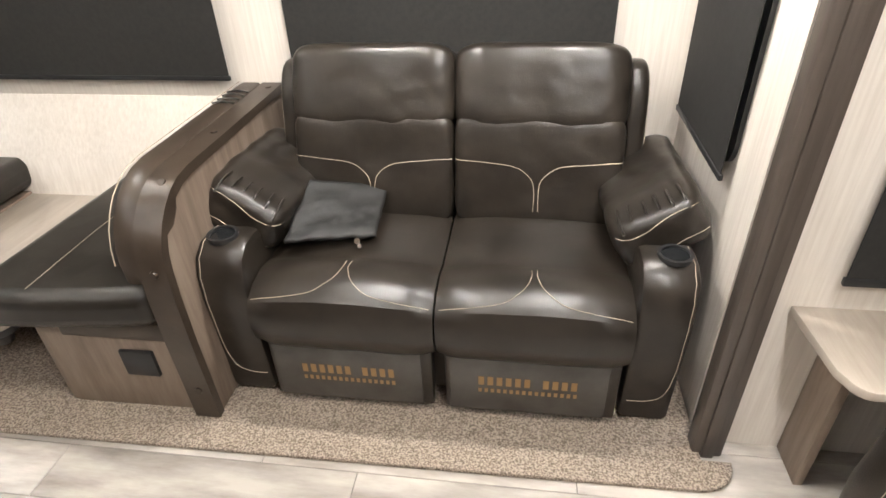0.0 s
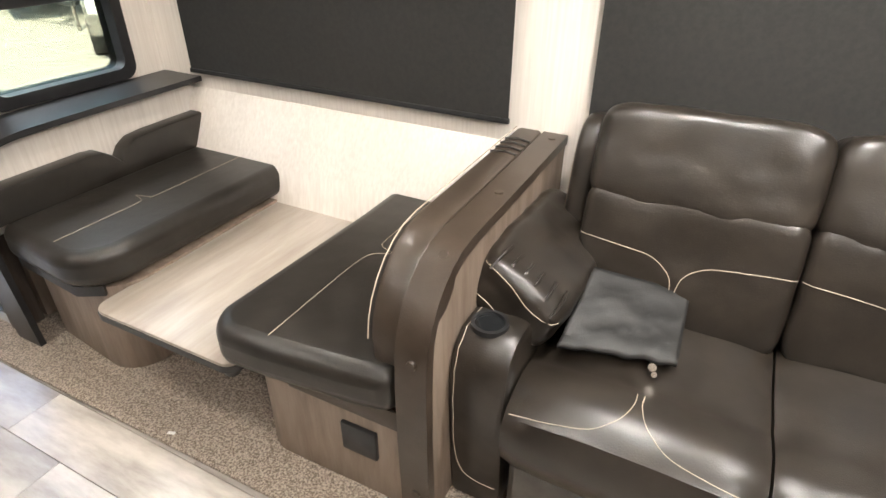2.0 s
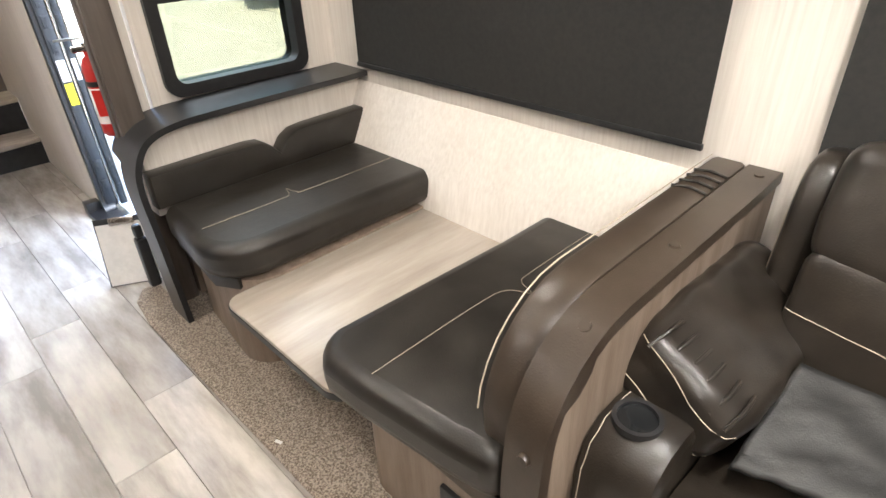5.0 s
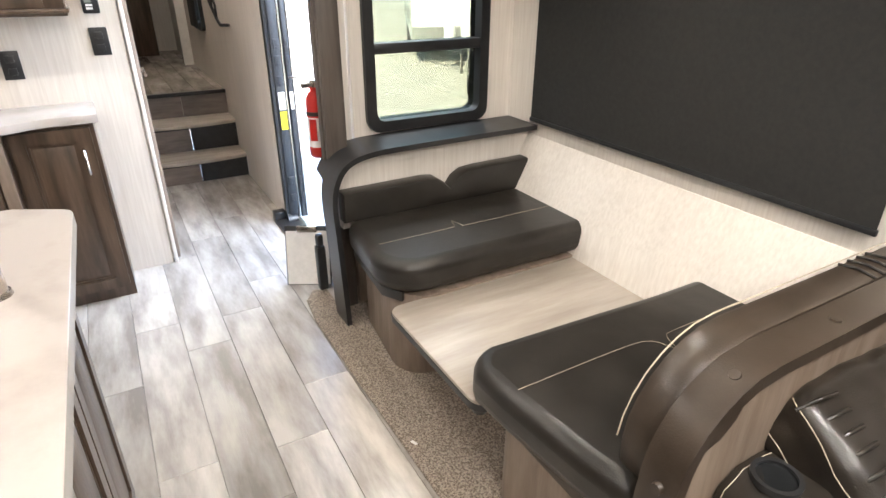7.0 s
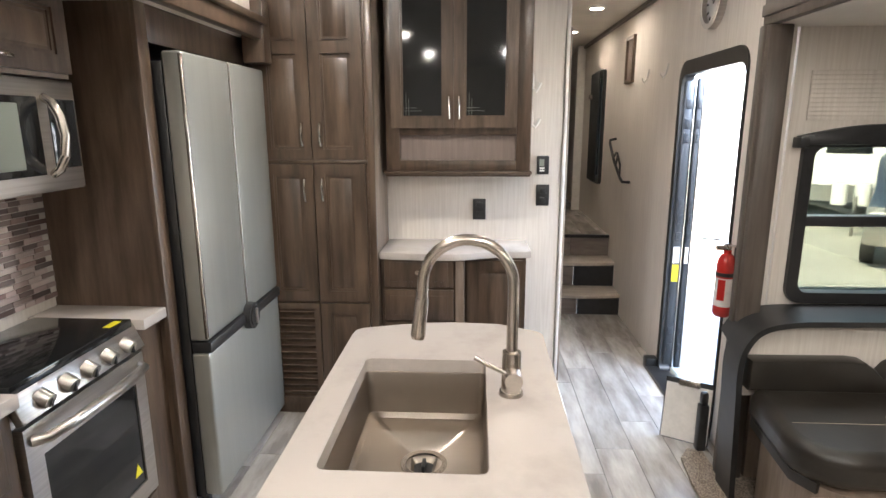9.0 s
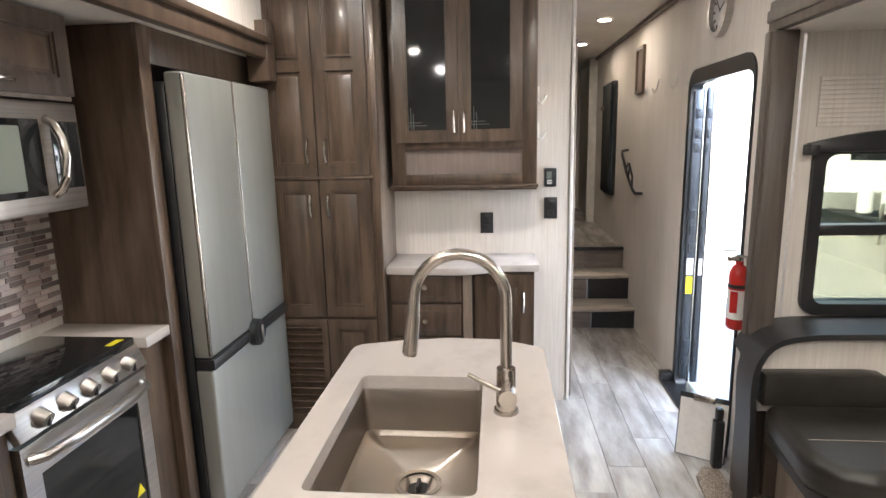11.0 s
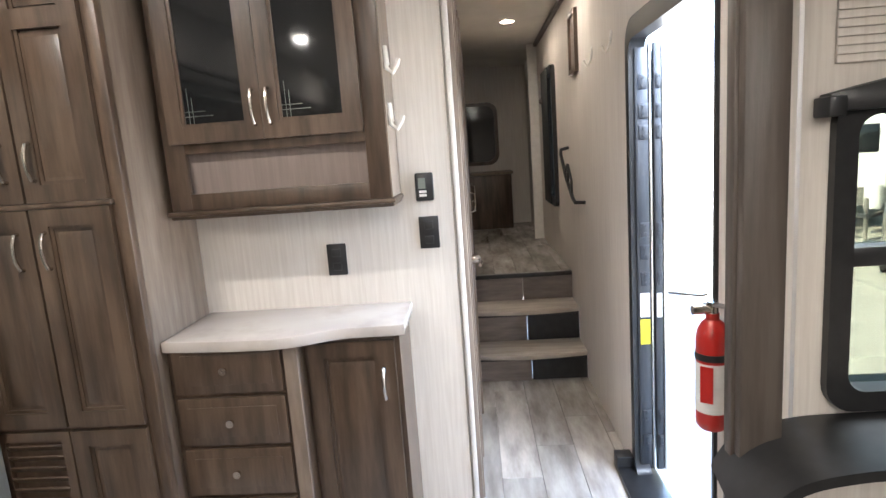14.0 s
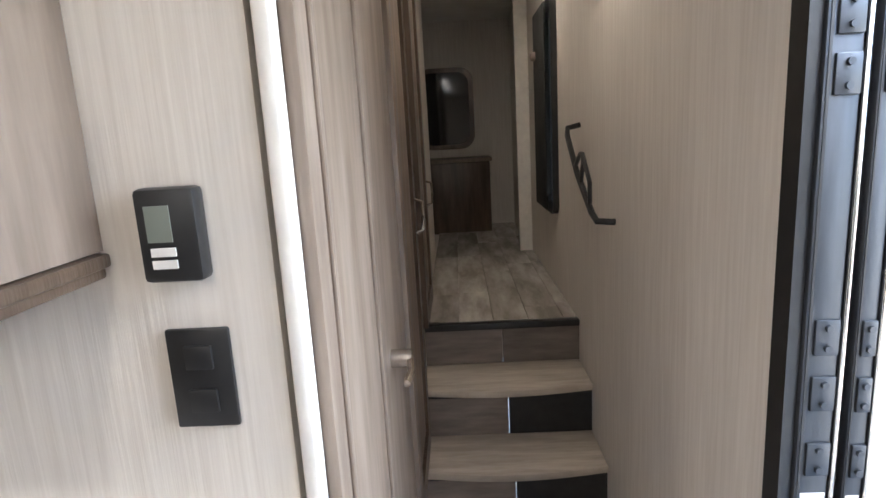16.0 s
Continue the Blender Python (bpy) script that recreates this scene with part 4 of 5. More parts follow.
sink = thing("kitchen_sink", "stainless undermount sink with a round drain", "sink")
sink.location.z = -0.022
bm = bmesh.new()
rings = []
for x0, x1, y0, y1, r, z in ((SX0 - 0.03, SX1 + 0.03, SY0 - 0.03, SY1 + 0.03, 0.03, 0.873), (SX0 - 0.004, SX1 + 0.004, SY0 - 0.004, SY1 + 0.004, 0.02, 0.873), (SX0 - 0.002, SX1 + 0.002, SY0 - 0.002, SY1 + 0.002, 0.02, 0.868), (SX0 + 0.004, SX1 - 0.004, SY0 + 0.004, SY1 - 0.004, 0.02, 0.752), (SX0 + 0.016, SX1 - 0.016, SY0 + 0.016, SY1 - 0.016, 0.02, 0.740)):
    rings.append([bm.verts.new((x, y, z)) for x, y in rounded(x0, x1, y0, y1, r, 4)])
DX, DY = -1.75, -0.102
n = len(rings[0])
for rad, z in ((0.058, 0.733), (0.050, 0.728), (0.036, 0.716)):
    rings.append([bm.verts.new((DX + rad * math.cos(math.atan2(v.co.y - DY, v.co.x - DX)), DY + rad * math.sin(math.atan2(v.co.y - DY, v.co.x - DX)), z)) for v in rings[4]])
for a, b in zip(rings, rings[1:]):
    for k in range(n):
        bm.faces.new((a[k], a[(k + 1) % n], b[(k + 1) % n], b[k]))
bm.faces.new(rings[-1])
bmesh.ops.recalc_face_normals(bm, faces=bm.faces)
part("basin", bm, M_SINK, sink)
part("drain_ring", ring_prism(bmesh.new(), arc(DX, DY, 0.057, 0, 352.5, 47), arc(DX, DY, 0.044, 0, 352.5, 47), "z", 0.732, 0.737), M_CHROME, sink)
part("strainer", cyl(bx(bmesh.new(), DX - 0.02, DX + 0.02, DY - 0.005, DY + 0.005, 0.720, 0.739, bevel=0.003), (DX, DY, 0.716), (DX, DY, 0.720), 0.03, seg=20), M_BLACK, sink, "dark drain strainer")

fa = thing("kitchen_faucet", "brushed nickel gooseneck faucet with side lever", "faucet")
fa.location.z = -0.022
BX, BY = -1.78, 0.108
part("base", cyl(cyl(bmesh.new(), (BX, BY, 0.912), (BX, BY, 0.920), 0.030, 0.028, seg=28), (BX, BY, 0.918), (BX, BY, 1.02), 0.024, 0.022, seg=28), M_CHROME, fa)
neck = [(BX, BY, 1.01), (BX, BY, 1.10), (BX, BY, 1.185)] + [(BX, BY - 0.105 + 0.105 * math.cos(radians(a)), 1.185 + 0.105 * math.sin(radians(a))) for a in range(12, 181, 12)] + [(BX + 0.004, BY - 0.213, 1.14)]
part("neck", tube(bmesh.new(), neck, 0.0135, 14), M_CHROME, fa)
part("spray_head", cyl(cyl(bmesh.new(), (BX + 0.004, BY - 0.212, 1.15), (BX + 0.01, BY - 0.222, 1.06), 0.0155, 0.018, seg=20), (BX + 0.01, BY - 0.222, 1.06), (BX + 0.011, BY - 0.223, 1.052), 0.018, 0.015, seg=20), M_CHROME, fa)
part("lever_hub", cyl(bmesh.new(), (BX + 0.005, BY, 0.965), (BX + 0.052, BY + 0.003, 0.965), 0.023, 0.021, seg=24), M_CHROME, fa)
part("lever", tube(bmesh.new(), [(BX + 0.03, BY - 0.01, 0.975), (BX + 0.02, BY - 0.05, 0.99), (BX + 0.012, BY - 0.088, 1.008)], 0.0055), M_CHROME, fa)

# ---- sofa ----
sofa = thing("reclining_loveseat", "brown leather reclining loveseat with cream stitching", "sofa")
CX = -0.265
sofa.location = (-0.05, 0.065, 0.0)


def stitch(parent, pts, r=0.0011):
    """A raised seam laid onto the surface of its cushion."""
    if parent.type == "MESH":
        tree = BVHTree.FromPolygons([v.co for v in parent.data.vertices], [p.vertices for p in parent.data.polygons])
        laid = []
        for p in pts:
            hit, n, k, d = tree.find_nearest(Vector(p))
            laid.append(hit + n * 0.0009)
        pts = laid
    return part("stitching", tube(bmesh.new(), pts, r, 6), M_THREAD, parent, "cream stitched seam")


def smooth_line(ctrl, n=8):
    """A line that runs smoothly through its control points."""
    P = [Vector(c) for c in ctrl]
    P = [2 * P[0] - P[1]] + P + [2 * P[-1] - P[-2]]
    res = []
    for k in range(1, len(P) - 2):
        a, b, c, d = P[k - 1:k + 3]
        for i in range(n):
            t = i / n
            res.append(0.5 * (2 * b + (c - a) * t + (2 * a - 5 * b + 4 * c - d) * t * t + (3 * b - a - 3 * c + d) * t ** 3))
    return res + [P[-2]]


def seat_profile(x0, x1):
    """The seat: a flat rear, a rolled front that hangs down to the skirt."""
    prof = [(1.74, 0.30), (1.74, 0.46), (1.60, 0.465), (1.45, 0.462), (1.34, 0.466), (1.31, 0.462), (1.28, 0.470), (1.22, 0.480), (1.15, 0.470), (1.10, 0.440), (1.083, 0.400), (1.08, 0.345), (1.092, 0.295), (1.12, 0.258), (1.3, 0.25)]
    bm = bmesh.new()
    n = 14
    rings = []
    for i in range(n + 1):
        t = i / n
        e = 1 - abs(2 * t - 1) ** 10
        x = x0 + (x1 - x0) * t
        ring = []
        for y, z in prof:
            k = 0.965 + 0.035 * e
            crown = 0.012 * math.sin(math.pi * t)
            w = 0.003 * noise.noise(Vector((x * 9, y * 9, z * 9)))
            ring.append(bm.verts.new((x, 1.5 + (y - 1.5) * k, 0.34 + (z - 0.34) * (0.9 + 0.1 * e) + (crown if z > 0.4 else 0) + w)))
        rings.append(ring)
    for a, b in zip(rings, rings[1:]):
        for k in range(len(prof)):
            bm.faces.new((a[k], a[(k + 1) % len(prof)], b[(k + 1) % len(prof)], b[k]))
    bm.faces.new(rings[0]), bm.faces.new(rings[-1])
    bmesh.ops.recalc_face_normals(bm, faces=bm.faces)
    return bm


part("frame", box(CX - 0.53, CX + 0.53, 1.20, 1.96, 0.05, 0.30, bevel=0.01), M_LEATHER, sofa)
for s, (x0, x1) in enumerate(((CX - 0.545, CX - 0.003), (CX + 0.003, CX + 0.545))):
    mx = (x0 + x1) / 2
    seat = part("seat_cushion", seat_profile(x0, x1), M_LEATHER, sofa)
    for d in (-0.008, 0.008):
        stitch(seat, smooth_line([(mx + d, 1.262, 0.492), (mx + d * 1.2, 1.215, 0.497), (mx + d * 4, 1.165, 0.488), (mx + math.copysign(0.08, d), 1.125, 0.475), (mx + math.copysign(0.16, d), 1.108, 0.468), (mx + math.copysign(0.22, d), 1.104, 0.462), (mx + math.copysign(0.268, d), 1.106, 0.455)]))
    back = part("lumbar_cushion", puff(bmesh.new(), (mx, 1.705, 0.600), (0.546, 0.20, 0.37), p=9, n=18, m=pose(0, 0, 0, -14), wrinkle=0.006, seed=s), M_LEATHER, sofa)
    for d in (-0.008, 0.008):
        stitch(back, smooth_line([(mx + d, 1.575, 0.50), (mx + d, 1.585, 0.575), (mx + d * 3, 1.593, 0.615), (mx + math.copysign(0.07, d), 1.600, 0.645), (mx + math.copysign(0.15, d), 1.607, 0.655), (mx + math.copysign(0.22, d), 1.620, 0.658), (mx + math.copysign(0.265, d), 1.64, 0.655)]))
    part("headrest", puff(bmesh.new(), (mx, 1.805, 0.838), (0.556, 0.26, 0.275), p=6.5, n=20, m=pose(0, 0, 0, -20), wrinkle=0.005, seed=4 + s), M_LEATHER, sofa)
    sk = part("footrest_skirt", box(x0 + 0.02, x1 - 0.012, 1.125, 1.16, 0.045, 0.30, bevel=0.008), M_LEATHER, sofa)
    film = part("skirt_cover", box(x0 + 0.035, x1 - 0.045, 1.1195, 1.1245, 0.05, 0.262, bevel=0.002), M_PLASTIC_FILM, sk, "grey shiny cover with gold print")
    lw = 0.30
    for k in range(11):
        if k == 6:
            continue
        part("print_bar", box(mx - lw / 2 + lw * k / 11, mx - lw / 2 + lw * (k + 0.62) / 11, 1.1183, 1.1194, 0.158, 0.192), M_GOLD, film, "gold printed bar")
    for k in range(16):
        part("print_bar", box(mx - lw / 2 + lw * k / 16, mx - lw / 2 + lw * (k + 0.55) / 16, 1.1183, 1.1194, 0.128, 0.144), M_GOLD, film, "gold printed bar")
part("backboard", puff(bmesh.new(), (CX, 1.885, 0.50), (1.17, 0.13, 0.82), p=9, n=10, m=pose(0, 0, 0, -6)), M_LEATHER, sofa)
for s in (-1, 1):
    xo = CX + s * 0.625
    wing = part("wing", puff(bmesh.new(), (CX + s * 0.580, 1.845, 0.70), (0.085, 0.24, 0.44), p=4, n=8, m=pose(0, 0, 0, -14)), M_LEATHER, sofa)
    stitch(wing, smooth_line([(CX + s * 0.60, 1.735, 0.56), (CX + s * 0.60, 1.752, 0.70), (CX + s * 0.598, 1.79, 0.83), (CX + s * 0.592, 1.83, 0.885)]))
    prof = [(1.95, 0.03), (1.95, 0.52), (1.50, 0.555)] + [(1.36, 0.565), (1.26, 0.578), (1.20, 0.575), (1.155, 0.545), (1.135, 0.49), (1.13, 0.40), (1.15, 0.10), (1.155, 0.03)]
    arm = part("arm", prism(bmesh.new(), prof, "x", xo - 0.078, xo + 0.075, bevel=0.022), M_LEATHER, sofa)
    xs = xo + s * 0.06
    stitch(arm, smooth_line([(xs, 1.29, 0.582), (xs, 1.20, 0.58), (xs, 1.148, 0.545), (xs, 1.128, 0.47), (xs, 1.127, 0.36), (xs, 1.136, 0.24), (xs - s * 0.02, 1.142, 0.14), (xs - s * 0.06, 1.146, 0.11), (xs - s * 0.12, 1.147, 0.105)]))
    mpad = pose(0, 0, 0, -3, 0, 0) @ pose(0, 0, 0, 0, s * -30, 0)
    bm = puff(bmesh.new(), (xo - s * 0.010, 1.570, 0.578), (0.270, 0.56, 0.165), p=6.0, n=20, m=mpad, swell=0.10, wrinkle=0.010, seed=8 + s)
    pad = part("arm_pad", bm, M_LEATHER, sofa)
    for dz in (-0.040, 0.045):
        stitch(pad, [mpad @ Vector((s * q * 0.128, -0.275 + 0.02 * abs(q) ** 4, dz + 0.012 * math.sin(q * 3))) + Vector((xo - s * 0.010, 1.570, 0.578)) for q in (-1, -0.8, -0.6, -0.4, -0.2, 0, 0.2, 0.4, 0.6, 0.8, 1)])
    for q in (-0.75, -0.45, -0.1, 0.2, 0.5, 0.8):
        c0 = Vector((xo - s * 0.010, 1.570, 0.578))
        stitch_pts = [mpad @ Vector((s * q * 0.12, -0.27, 0.05)) + c0, mpad @ Vector((s * q * 0.117, -0.235, 0.082)) + c0, mpad @ Vector((s * q * 0.112, -0.19, 0.088)) + c0]
        part("pleat", tube(bmesh.new(), smooth_line(stitch_pts, 4), 0.0042, 8), M_LEATHER, pad)
    cup = part("cup_holder", ring_prism(bmesh.new(), arc(xo + s * 0.012, 1.232, 0.046, 0, 348.75, 31), arc(xo + s * 0.012, 1.232, 0.037, 0, 348.75, 31), "z", 0.572, 0.586), M_BLACK, arm, "black plastic cup holder")
    # Flat dark disc just below the rim stands in for the well's shaded depth.
    part("cup_well", cyl(bmesh.new(), (xo + s * 0.012, 1.232, 0.576), (xo + s * 0.012, 1.232, 0.580), 0.038, seg=28), M_DARKGLASS, cup)
    part("foot", box(xo - 0.05, xo + 0.05, 1.2, 1.3, 0.015, 0.04), M_BLACK, sofa)

pouch = thing("fabric_pouch", "folded black fabric pouch lying on the sofa seat", "pouch")
pouch.location = (-0.05, 0.065, 0.0)
bm = bmesh.new()
quad = [Vector((-0.752, 1.300, 0.512)), Vector((-0.482, 1.375, 0.500)), Vector((-0.492, 1.625, 0.545)), Vector((-0.735, 1.545, 0.600))]
g = bmesh.ops.create_grid(bm, x_segments=26, y_segments=22, size=0.5)
for v in g["verts"]:
    u, w = v.co.x + 0.5, v.co.y + 0.5
    p = quad[0] * (1 - u) * (1 - w) + quad[1] * u * (1 - w) + quad[2] * u * w + quad[3] * (1 - u) * w
    p.z += 0.010 * noise.noise(Vector((u * 3, w * 4, 2))) + 0.006 * abs(noise.noise(Vector((u * 7, w * 15, 7)))) * (1.6 - w) + 0.010
    p.y += 0.012 * noise.noise(Vector((u * 6, 1, 3))) * (1 - w)
    v.co = p
part("cloth", bm, M_CLOTH, pouch)
so = bpy.data.objects[pouch.children[0].name].modifiers.new("thick", "SOLIDIFY")
so.thickness = 0.014
part("snap", cyl(cyl(bmesh.new(), (-0.533, 1.352, 0.502), (-0.533, 1.340, 0.508), 0.010, seg=14), (-0.525, 1.338, 0.492), (-0.525, 1.330, 0.497), 0.007, seg=12), M_CHROME, pouch, "metal snap")

# ---- dinette ----
PXC = -1.045
panel = thing("dinette_divider", "brown padded divider panel between dinette and sofa", "divider")
shape = [(SW - 0.003, 0.016), (SW - 0.003, 0.790)] + [(1.32, 0.787)] + [(1.32 - 0.225 * math.sin(radians(a)), 0.787 - 0.225 * (1 - math.cos(radians(a)))) for a in range(15, 88, 12)] + [(1.09, 0.50), (1.09, 0.33), (1.10, 0.016)]
part("board", prism(bmesh.new(), shape, "x", PXC + 0.006, PXC + 0.030), M_LAM, panel, "wood-grain side facing the sofa")
ed = [(y - (0.008 if y < 1.5 else 0), z + 0.008 if z > 0.5 else z) for y, z in shape]
bm = bmesh.new()
rail = ed[1:]
lo = [(PXC - 0.045, y, z) for y, z in rail]
hi = [(PXC + 0.036, y, z) for y, z in rail]
inner = [(y + (0.03 if z < 0.75 else 0.0) + (0.012 if 0.7 < z < 0.8 else 0), z - (0.03 if z > 0.7 else 0)) for y, z in rail]
li = [(PXC - 0.045, y, z) for y, z in inner]
hi2 = [(PXC + 0.036, y, z) for y, z in inner]
rows_ = [[bm.verts.new(p) for p in row] for row in (lo, hi, hi2, li)]
for k in range(4):
    a, b = rows_[k], rows_[(k + 1) % 4]
    for i in range(len(rail) - 1):
        bm.faces.new((a[i], a[i + 1], b[i + 1], b[i]))
bmesh.ops.recalc_face_normals(bm, faces=bm.faces)
edging = part("edging", bm, M_EDGE, panel, "brown vinyl edging with bolt heads")
for y, z, nx in ((1.985, 0.797, 0), (1.547, 0.796, 0), (1.235, 0.778, 1), (1.083, 0.58, 2), (1.088, 0.14, 2)):
    d = [Vector((0, 0, 1)), Vector((0, -0.5, 0.8)), Vector((0, -1, 0.05))][nx].normalized()
    p = Vector((PXC, y, z))
    part("bolt_head", cyl(bmesh.new(), p - d * 0.006, p + d * 0.005, 0.013, 0.011, seg=16), M_EDGE, edging)
cush = [(2.035, 0.505), (2.035, 0.80), (1.36, 0.797)] + [(1.36 - 0.235 * math.sin(radians(a)), 0.797 - 0.235 * (1 - math.cos(radians(a)))) for a in range(15, 90, 12)] + [(1.13, 0.51), (1.17, 0.505)]
part("back_cushion", prism(bmesh.new(), cush, "x", PXC - 0.135, PXC - 0.047, bevel=0.014), M_EDGE, panel, "dark padded bench backrest")
for y in (1.80, 1.84, 1.88, 1.92):
    part("crease", tube(bmesh.new(), [(PXC - 0.132, y, 0.799), (PXC - 0.09, y + 0.006, 0.804), (PXC - 0.05, y, 0.800)], 0.004, 6), M_VINYL, panel)
stitch(panel, [(PXC - 0.137, y - 0.004 * (y < 1.4), z + 0.002) for y, z in cush[1:10]], 0.0018)

def bench(name, x0, x1, turned, label):
    b = thing(name, label, "bench")
    if turned > 0:
        outl = [(x1 - 0.02, SW - 0.003), (x0 + 0.02, SW - 0.003), (x0 + 0.02, 1.165)] + arc(x1 - 0.15, 1.255, 0.13, -90, 0, 6)
    else:
        outl = [(x0 + 0.03, SW - 0.003), (x0 + 0.03, 1.19)] + arc(x0 + 0.12, 1.185, 0.07, 180, 270, 5) + [(x1 - 0.01, 1.12), (x1 - 0.01, SW - 0.003)]
    part("base", prism(bmesh.new(), outl, "z", 0.015, 0.365, bevel=0.003), M_LAM, b, "wood-grain bench base")
    if turned > 0:
        cu = [(x1, SW - 0.004), (x0, SW - 0.004), (x0, 1.10)] + arc(x1 - 0.17, 1.225, 0.16, -100, 0, 8)
    else:
        cu = [(x0, SW - 0.004)] + [(x0, 1.75)] + arc(x0 + 0.09, 1.15, 0.12, 190, 255, 5) + [(x0 + 0.18, 1.04), (x1 - 0.12, 1.065), (x1, 1.085), (x1, SW - 0.004)]
    cm = prism(bmesh.new(), cu, "z", 0.38, 0.51)
    c = part("seat_cushion", cm, M_VINYL, b, "dark vinyl seat cushion")
    bv = c.modifiers.new("soft_edge", "BEVEL")
    bv.width, bv.segments, bv.limit_method, bv.angle_limit = 0.045, 6, "ANGLE", radians(50)
    xm = (x0 + x1) / 2 - (0.07 if turned < 0 else 0.0)
    if turned > 0:
        stitch(c, smooth_line([(xm + 0.03, 1.12, 0.5115), (xm + 0.03, 1.25, 0.5115), (xm + 0.03, 1.42, 0.5115), (xm + 0.015, 1.455, 0.5115), (xm - 0.03, 1.47, 0.5115), (xm + 0.02, 1.485, 0.5115), (xm + 0.035, 1.53, 0.5115), (xm + 0.035, 1.98, 0.5115)], 6), 0.0008)
    else:
        stitch(c, smooth_line([(xm - 0.02, 1.08, 0.5115), (xm - 0.02, 1.42, 0.5115), (xm - 0.005, 1.52, 0.5115), (xm + 0.05, 1.555, 0.5115), (xm - 0.0, 1.58, 0.5115), (xm - 0.01, 1.64, 0.5115), (xm - 0.01, 1.98, 0.5115)], 6), 0.0008)
    return b


ba = bench("dinette_bench", -2.66, -2.15, 1, "dark vinyl dinette bench below the end window")
part("skirt", prism(bmesh.new(), [(-2.65, 1.12), (-2.30, 1.09), (-2.22, 1.135), (-2.23, 1.15), (-2.31, 1.105), (-2.65, 1.135)], "z", 0.34, 0.379), M_VINYL, ba, "vinyl flap under the cushion")
notch = [(1.085, 0.505), (1.085, 0.63), (1.46, 0.634), (1.51, 0.628), (1.545, 0.605), (1.578, 0.57), (1.61, 0.612), (1.655, 0.638), (1.72, 0.644), (2.035, 0.648), (2.035, 0.505)]
part("back_cushion", prism(bmesh.new(), notch, "x", -2.70, -2.62, bevel=0.012), M_VINYL, ba, "notched vinyl back cushion")
part("back_board", prism(bmesh.new(), [(1.10, 0.45), (1.10, 0.65)] + [(1.22 - 0.12 * math.cos(radians(a)), 0.65 + 0.09 * math.sin(radians(a))) for a in range(15, 91, 15)] + [(SW - 0.004, 0.757), (SW - 0.004, 0.45)], "x", -2.79, -2.699), M_LAM, ba, "pale back board").data.materials[0] = M_WALL
railp = [(1.085, 0.016), (1.07, 0.40), (1.063, 0.575), (1.078, 0.665), (1.125, 0.73), (1.22, 0.758), (1.40, 0.766), (SW - 0.004, 0.770)]
bm = bmesh.new()
railp = [(p.y, p.z) for p in smooth_line([(0, y, z) for y, z in railp], 5)]
rr = []
for i, (y, z) in enumerate(railp):
    a, b = Vector(railp[max(i - 1, 0)]), Vector(railp[min(i + 1, len(railp) - 1)])
    t = (b - a).normalized()
    nn = Vector((-t.y, t.x))
    rr.append([bm.verts.new(p) for p in ((-2.635, y, z), (-2.635, y + nn.x * 0.022, z + nn.y * 0.022), (-2.86 if z > 0.665 else -2.77, y + nn.x * 0.022, z + nn.y * 0.022), (-2.86 if z > 0.665 else -2.77, y, z))])
for a, b in zip(rr, rr[1:]):
    for k in range(4):
        bm.faces.new((a[k], a[(k + 1) % 4], b[(k + 1) % 4], b[k]))
bm.faces.new(rr[0]), bm.faces.new(rr[-1])
bmesh.ops.recalc_face_normals(bm, faces=bm.faces)
part("top_rail", bm, M_BLACK, ba, "glossy black top rail curving down to the floor")
part("back_fill", box(-2.855, -2.792, 1.19, SW - 0.004, 0.02, 0.755), M_LAM, ba)

bb = bench("dinette_bench", -1.635, -1.098, -1, "dark vinyl dinette bench beside the divider")
part("flap", bx(bmesh.new(), -1.45, -1.095, 1.108, 1.117, 0.315, 0.379, bevel=0.003), M_EDGE, bb, "brown vinyl flap")
part("back_base", box(-1.108, -1.092, 1.125, SW - 0.004, 0.015, 0.375), M_LAM, bb)
part("vent_plate", box(-1.285, -1.175, 1.106, 1.121, 0.165, 0.265, bevel=0.004), M_BLACK, bb, "black square outlet plate")

table = thing("dinette_table", "bleached oak dinette table lowered to bench height", "table")
tp = rounded(-2.185, -1.60, 1.06, SW - 0.004, 0.05)
part("top", prism(bmesh.new(), tp, "z", 0.325, 0.355, bevel=0.005), M_TABLE, table)
part("edge_band", ring_prism(bmesh.new(), rounded(-2.188, -1.597, 1.057, SW - 0.003, 0.052), rounded(-2.18, -1.605, 1.065, SW - 0.006, 0.047), "z", 0.323, 0.344), M_BLACK, table, "dark edge band")
part("corner_foot", cyl(cyl(bmesh.new(), (-1.675, 1.12, 0.26), (-1.675, 1.12, 0.295), 0.022, 0.034, seg=20), (-1.675, 1.12, 0.295), (-1.675, 1.12, 0.324), 0.024, seg=20), M_BLACK, table, "black plastic foot under the table corner")

# roller shades
def shade(name, x0, x1, z, label):
    s = thing(name, label, "window shade", "roller shades")
    part("cloth", box(x0, x1, SW - 0.034, SW - 0.032, z, 1.72), M_SHADE, s)
    part("hem_bar", box(x0 - 0.004, x1 + 0.004, SW - 0.040, SW - 0.026, z - 0.012, z + 0.006, bevel=0.003), M_BLACK, s)
    part("valance", box(x0 - 0.03, x1 + 0.03, SW - 0.085, SW - 0.001, 1.70, 1.80, bevel=0.008), M_BLACK, s)


